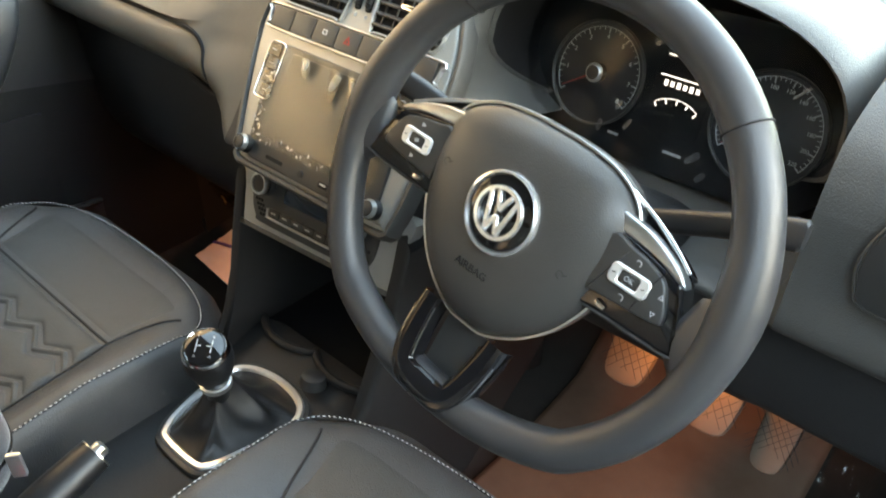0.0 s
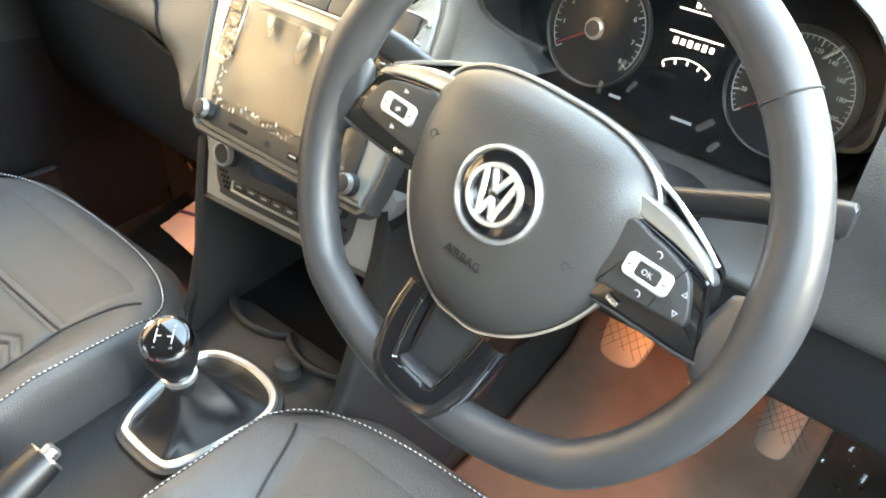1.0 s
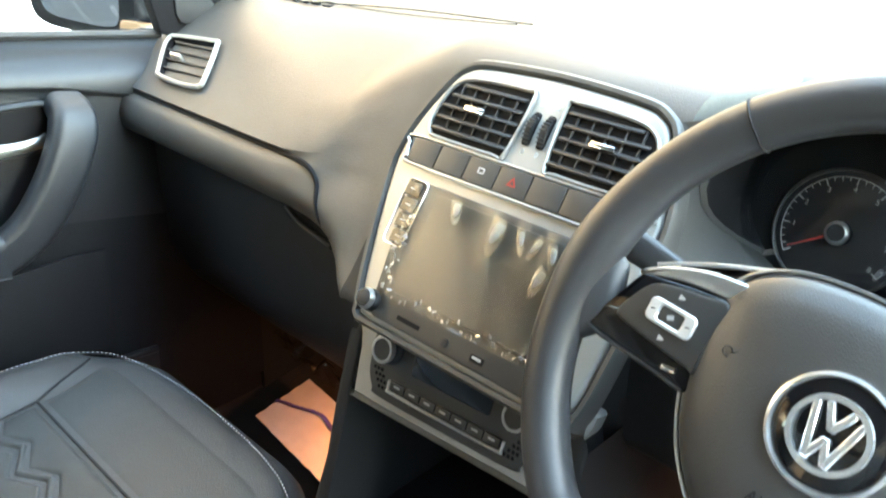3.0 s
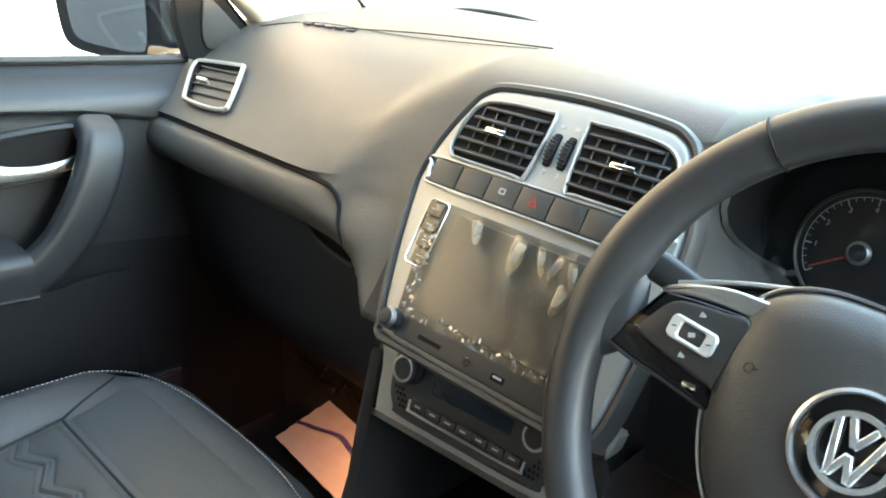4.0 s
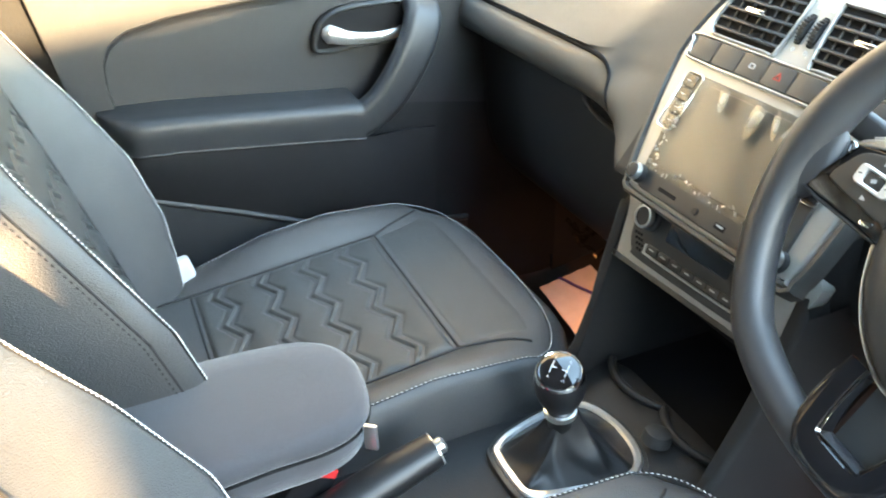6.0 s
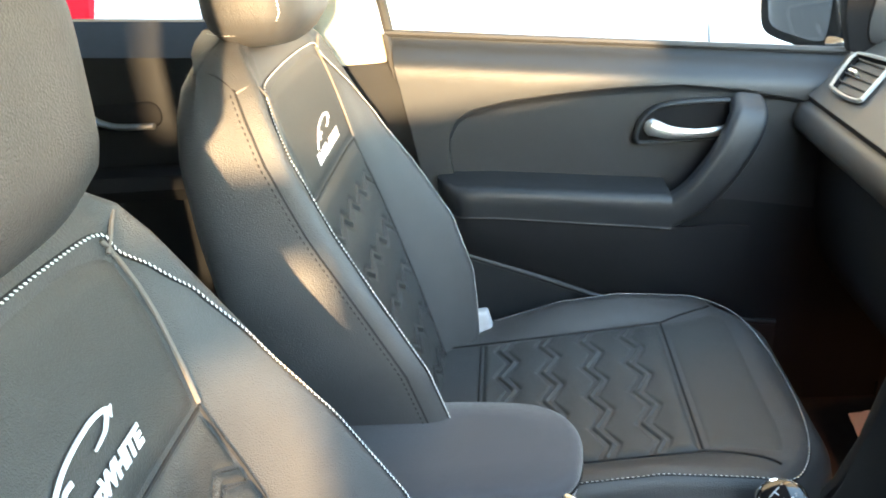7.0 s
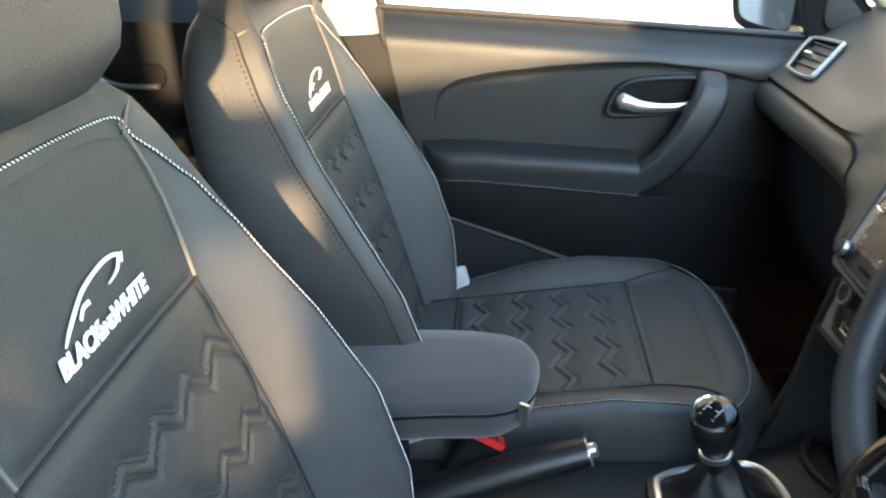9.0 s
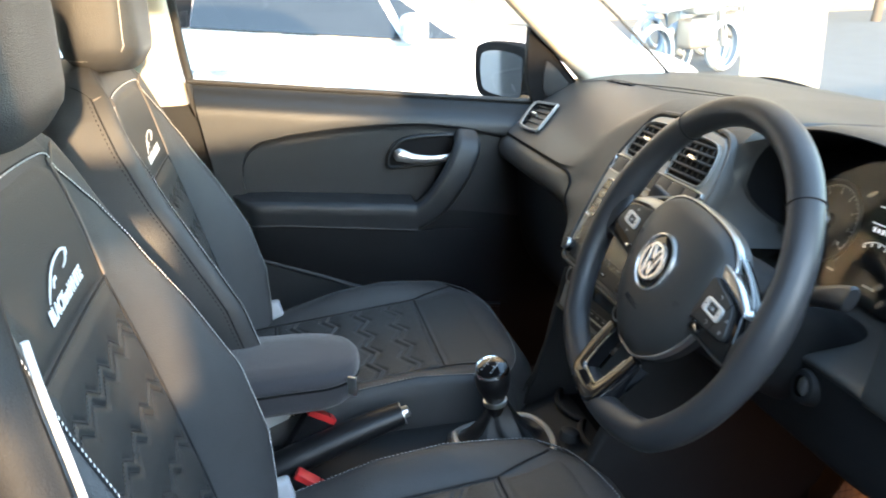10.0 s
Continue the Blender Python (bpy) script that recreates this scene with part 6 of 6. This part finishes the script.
# ---- belt buckles ----
def buckle(x, y, z, tilt, yaw, label):
    b = thing("belt_buckle", label, "belt buckle", pose(x, y, z, tilt, 0, yaw), group="belt buckles")
    part("housing", box(.024, .052, .075, pose(0, 0, -.020), .006, 3), HOOD_IN, b, "black buckle housing")
    part("release_button", box(.022, .050, .014, pose(0, 0, .018), .003, 2), BUCKLE_RED, b, "red release button")
    part("slot", box(.019, .0012, .003, pose(0, .012, .0245), 0), HOOD_IN, b)
    part("stem", tube([(0, 0, -.05), (0, -.012, -.12)], .009, 8), HOOD_IN, b, "black buckle stem")
buckle(-.036, -.380, .510, -35, 10, "black belt buckle with red button beside the armrest")
buckle(.078, -.405, .470, -35, -10, "black belt buckle with red button beside the driver seat")

# ---- mats, paper and film in the footwells ----
def crumple(x, y, s, seed):
    return s * noise.noise(Vector((x * 9, y * 9, seed))) + s * .4 * noise.noise(Vector((x * 30, y * 30, seed + 3)))
def floor_z(y):
    return table(y, [-.90, .30, .46, .60, .66], [.222, .217, .242, .362, .552])
def mat(name, x0, x1, y0, y1, seed, m, label, amp=.006):
    t = thing(name, label, "floor mat")
    part("sheet", sheet(lambda x, y: Vector((x, y, floor_z(y) + .014 + crumple(x, y, amp, seed))), span(x0, x1, 40), span(y0, y1, 40), thick=(0, 0, -.003)), m, t, sharp=180)
    return t
mat("floor_paper", .17, .555, -.10, .58, 2.0, PAPER, "brown protective paper over the driver footwell")
pp = thing("printed_paper", "pale printed paper mat with a violet chevron line", "paper mat")
def tilted(u, v):
    o, a, b = Vector((-.375, .200, .262)), Vector((-.20, .015, .012)), Vector((-.005, .120, .016))
    return o + a * u + b * v + Vector((0, 0, crumple(u, v, .003, 9.0)))
part("sheet", sheet(tilted, span(0, 1, 12), span(0, 1, 12), thick=(0, 0, -.002)), PAPER_PALE, pp)
def up_(p):
    return p + Vector((0, 0, .004))
part("printed_line", joined([tube([up_(tilted(u, .55 + .25 * u)) for u in span(0, .55, 8)], .004, 5, flat=.3), tube([up_(tilted(u, .69 - .7 * (u - .55))) for u in span(.55, 1, 8)], .004, 5, flat=.3)]), BLUE_PRINT, pp, "violet printed line")
def film_pile(cx, cy, w, h, seed, label, z0=.25):
    t = thing("plastic_film", label, "plastic film")
    f = part("sheet", sheet(lambda u, v: Vector((cx + w * u, cy + h * v, z0 + floor_z(cy + h * v) - .217 + .035 * (1 - abs(u)) + crumple(u * .6, v * .6, .045, seed))), span(-.5, .5, 40), span(-.5, .5, 40)), FILM_FLOOR, t, sharp=25)
    f.visible_shadow = False
film_pile(-.59, .41, .17, .17, 12.0, "crumpled clear plastic film on the passenger floor", .30)
film_pile(.64, .46, .16, .34, 21.0, "crumpled clear plastic film beside the pedals", .25)

# ---- outside: the neighbouring car, the column, the far machines and walls added to block light ----
def parked_car(m, label):
    """White hatchback; its own x axis points out of the side that is seen, y to its front."""
    car = thing("parked_car", label, "car", m)
    Y = [-2.12, -2.08, -1.95, -1.5, -0.8, 0.0, 0.45, 0.9, 1.35, 1.65, 1.78]
    top = [.90, 1.02, 1.05, 1.045, 1.015, .93, .92, .90, .84, .74, .60]
    half = [.70, .78, .82, .84, .85, .85, .845, .835, .80, .72, .60]
    rings = []
    for y, zt, hw in zip(Y, top, half):
        side = [(hw * .55, zt + .02), (hw * .90, zt + .008), (hw * .975, zt - .02), (hw * .995, zt - .12), (hw, zt - .30), (hw * .99, .42), (hw * .96, .26), (hw * .85, .20)]
        sec = [(x, y, z) for x, z in side] + [(-x, y, z) for x, z in reversed(side)]
        rings.append(sec)
    part("body", loft(rings), BODY, car, "white painted body", sharp=50, sub=1)
    RY = [-1.98, -1.75, -1.2, -.5, -.05, .30, .70]
    base = [1.045, 1.05, 1.035, .99, .945, .925, .91]
    roof = [1.10, 1.36, 1.45, 1.47, 1.42, 1.22, .93]
    rings = []
    for y, b0, r0 in zip(RY, base, roof):
        w0, w1 = .80, lerp(.80, .60, min(1, (r0 - b0) / .5))
        rings.append([(w0, y, b0 - .02), (lerp(w0, w1, .5) + .01, y, lerp(b0, r0, .5)), (w1, y, r0 - .03), (w1 * .8, y, r0), (-w1 * .8, y, r0), (-w1, y, r0 - .03), (-lerp(w0, w1, .5) - .01, y, lerp(b0, r0, .5)), (-w0, y, b0 - .02)])
    part("roof", loft(rings), BODY, car, "white roof and pillars", sharp=50)
    def pane(name, pts, mat, lab, lift=.006):
        bm = bmesh.new()
        va = []
        for y, z in pts:
            b0, r0 = table(y, RY, base), table(y, RY, roof)
            t = min(max((z - b0) / max(r0 - b0, .05), 0), 1)
            w1 = lerp(.80, .60, min(1, (r0 - b0) / .5))
            va.append(bm.verts.new((lerp(.80, w1, t) + .010 + lift, y, z)))
        f = bm.faces.new(va)
        r = bmesh.ops.extrude_face_region(bm, geom=[f])
        bmesh.ops.translate(bm, vec=(-.02, 0, 0), verts=[v for v in r["geom"] if isinstance(v, bmesh.types.BMVert)])
        return part(name, bm, mat, car, lab)
    pane("front_window", [(-.70, 1.015), (.16, .935), (.03, 1.20), (-.12, 1.34), (-.62, 1.385)], DARK_GLASS, "dark front side window")
    pane("quarter_window", [(.20, .935), (.42, .925), (.36, .955), (.10, 1.15)], DARK_GLASS, "small dark quarter window")
    pane("rear_window", [(-1.50, 1.055), (-.78, 1.025), (-.70, 1.385), (-1.25, 1.36)], DARK_GLASS, "dark rear side window")
    pane("pillar_trim", [(-.775, 1.022), (-.705, 1.016), (-.625, 1.386), (-.695, 1.386)], HOOD_IN, "black centre pillar", .004)
    part("door_mirror", moved(box(.16, .10, .12, pose(.93, .20, .985), .04, 4), pose(0, 0, 0)), BODY, car, "white door mirror")
    part("mirror_foot", box(.10, .05, .03, pose(.84, .21, .94), .01), HOOD_IN, car, "black mirror foot")
    for y, z in ((-.63, .855), (-1.42, .90)):
        part("door_handle", tube(spline([(.845, y - .10, z), (.872, y - .07, z), (.875, y + .05, z - .004), (.850, y + .08, z - .006)], 4), .012, 8, flat=.8), BODY, car, "white door handle")
        part("handle_cup", moved(lathe([(.001, .002), (.035, .003), (.04, 0)], 24), axes((.8435, y + .03, z), (0, 1, 0), (0, 0, 1))), BODY, car, "white handle cup")
    for y in (-.735, .34, -1.52):
        part("door_gap", tube([(.838, y, 1.00 if y < 0 else .91), (.846, y, .85), (.850, y + .01, .6), (.842, y + .02, .35)], .003, 5), HOOD_IN, car, "dark door gap")
    part("fuel_flap", moved(lathe([(.078, 0), (.080, .003), (.083, .003), (.085, 0)], 40), axes((.838, -1.82, .93), (0, 1, 0), (0, 0, 1))), BODY, car, "round fuel flap edge")
    part("tail_lamp", moved(loft([[(*p, z) for p in scaled([tuple(q) for q in spline([(-.09, .10), (.05, .11), (.10, .06), (.06, -.12), (-.05, -.14), (-.09, -.08)], 4, True)], f)] for f, z in ((1, -.04), (1, .01), (.92, .022), (.6, .028))]), axes((.775, -2.03, .93), (.35, .94, 0), (0, 0, 1))), TAIL, car, "red tail lamp")
    for y in (.98, -1.48):
        tyre = part("wheel", moved(lathe([(.20, -.09), (.29, -.095), (.305, -.07), (.305, .07), (.29, .095), (.20, .09)], 40), axes((.76, y, .305), (0, 1, 0), (0, 0, 1))), RUBBER, car, "black tyre on a silver rim")
        part("rim", moved(lathe([(.001, .075), (.05, .08), (.19, .070), (.205, .092)], 40), axes((.76, y, .305), (0, 1, 0), (0, 0, 1))), SILVER, tyre, "silver wheel rim")
    return car


parked_car(pose(-3.25, 0, 0), "white hatchback parked beside the car with dark windows")

colbm = box(.60, .60, 5.0, pose(-4.98, 3.66, 2.5, 0, 0, -33), .03)
tagged(part("building_column", colbm, COLUMN), "beige plastered column of the building outside", "column", kind="structure")


def motorcycle(m):
    b = thing("motorcycle", "parked motorcycle in a row outside, glare painted in blue-grey", "motorcycle", m, group="row of motorcycles")
    for y in (-.62, .62):
        # tyres, seat, bar and tank carry the painted glare
        part("wheel", moved(lathe([(.25, -.04), (.29, -.05), (.31, 0), (.29, .05), (.25, .04)], 24), pose(0, y, .31, 0, 90, 0)), BIKE, b, "tyre paled with painted glare")
    part("tank", box(.26, .45, .22, pose(0, .16, .80), .09, 4), BLUE_GREY, b, "tank in glare-washed blue-grey")
    part("seat", box(.26, .62, .10, pose(0, -.36, .80, 4), .04, 3), BIKE, b, "seat paled with painted glare")
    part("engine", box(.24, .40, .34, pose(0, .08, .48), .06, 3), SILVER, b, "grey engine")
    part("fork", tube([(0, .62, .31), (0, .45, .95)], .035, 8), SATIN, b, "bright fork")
    part("handlebar", tube([(-.34, .34, 1.02), (-.10, .43, .99), (.10, .43, .99), (.34, .34, 1.02)], .016, 8), BIKE, b, "handlebar paled with painted glare")
    part("headlamp", moved(lathe([(.001, .07), (.07, .06), (.09, 0), (.05, -.09)], 20), pose(0, .52, .92, -90)), CHROME, b, "round headlamp")
    return b


bike = motorcycle(pose(-7.8, 4.35, 0, 0, 0, 25))
for k in range(1, 9):
    copy_thing(bike, pose(-7.8 - .62 * k, 4.5 + .344 * k + .38 * (k % 3) - .38, 0, 0, 0, 25 + 11 * (k % 3)))


def tree(m):
    """Small street tree: tapered trunk, limbs and a loose crown of leaves."""
    t = thing("tree", "small leafy tree behind the row of motorcycles", "tree", m)
    part("trunk", tube(spline([(0, 0, 0), (.05, .02, .8), (-.03, .05, 1.6), (.05, 0, 2.4)], 5), [.11 - .004 * k for k in range(16)], 10), material("bark", (.12, .09, .07), .9, bump=.6, bump_scale=40), t, "tapered trunk")
    r = np.random.RandomState(7)
    limbs, leaves = [], bmesh.new()
    for k in range(14):
        a, l = r.uniform(0, 2 * math.pi), r.uniform(.7, 1.5)
        z0 = r.uniform(1.1, 2.3)
        e = Vector((l * math.cos(a), l * math.sin(a), z0 + r.uniform(.3, 1.1)))
        limbs.append(tube(spline([(0, .02, z0), e * .5 + Vector((0, 0, z0 * .5 - .05)), e], 4), [.035 - .003 * j for j in range(9)], 6))
        for _ in range(120):
            c = e + Vector(r.normal(0, .30, 3))
            u, v = Vector(r.normal(0, 1, 3)).normalized() * .06, Vector(r.normal(0, 1, 3)).normalized() * .035
            leaves.faces.new([leaves.verts.new(c + q) for q in (-u, v, u, -v)])
    part("limbs", joined(limbs), material("limb_bark", (.12, .09, .07), .9, bump=.4, bump_scale=40), t, "thin limbs")
    part("crown", leaves, material("leaf", (.05, .085, .045), .6, bump=0, var=.4), t, "loose leafy crown")["kind"] = "stuff"
tree(pose(-15.0, 12.5, 0))
tree(pose(-17.5, 11.0, 0, 0, 0, 80))
# added walls: the dark east and south-east ones and the tall west one block sky light
for nm, sx, sy, sz, x, y, mt in (("light_blocker_east_north", .3, 25, 1.56, 2.6, 13.02, WALL_DARK), ("light_blocker_east_south", .3, 9, 2.5, 2.6, -4.95, WALL_DARK), ("light_blocker_south_east", 4.8, .3, 3.2, .2, -4.2, WALL_DARK),
                                ("sky_blocker_west", .3, 64, 30.0, -19.2, 4, WALL_WEST), ("wall_north", 60, .3, 3.2, 0, 26, WALL), ("wall_south", 60, .3, 3.2, 0, -22, WALL)):
    tagged(part(nm, box(sx, sy, sz, pose(x, y, sz / 2), .02), mt), "plain wall added to close the yard and block light", "wall", kind="structure")

# unseen low blocker added to the east: its sloping coping, and the gap under the coping at its south end, shape the sun
# patches
plan = axes((2.45, 0, 0), (0, 1, 0), (0, 0, 1))
low_parts = [prism([(-.08, 0), (.52, 0), (.52, 1.485), (.38, 1.455), (.24, 1.430), (0, 1.412), (-.08, 1.410)], .3, .006, plan),
             prism([(-.45, 1.352), (-.08, 1.352), (-.08, 1.410), (-.45, 1.405)], .3, .006, plan), prism([(-.45, 0), (-.08, 0), (-.08, 1.10), (-.45, 1.10)], .3, .01, plan)]
tagged(part("sun_blocker_east", joined(low_parts), WALL_DARK), "unseen added wall whose sloping top shapes the sun", "wall", kind="structure")
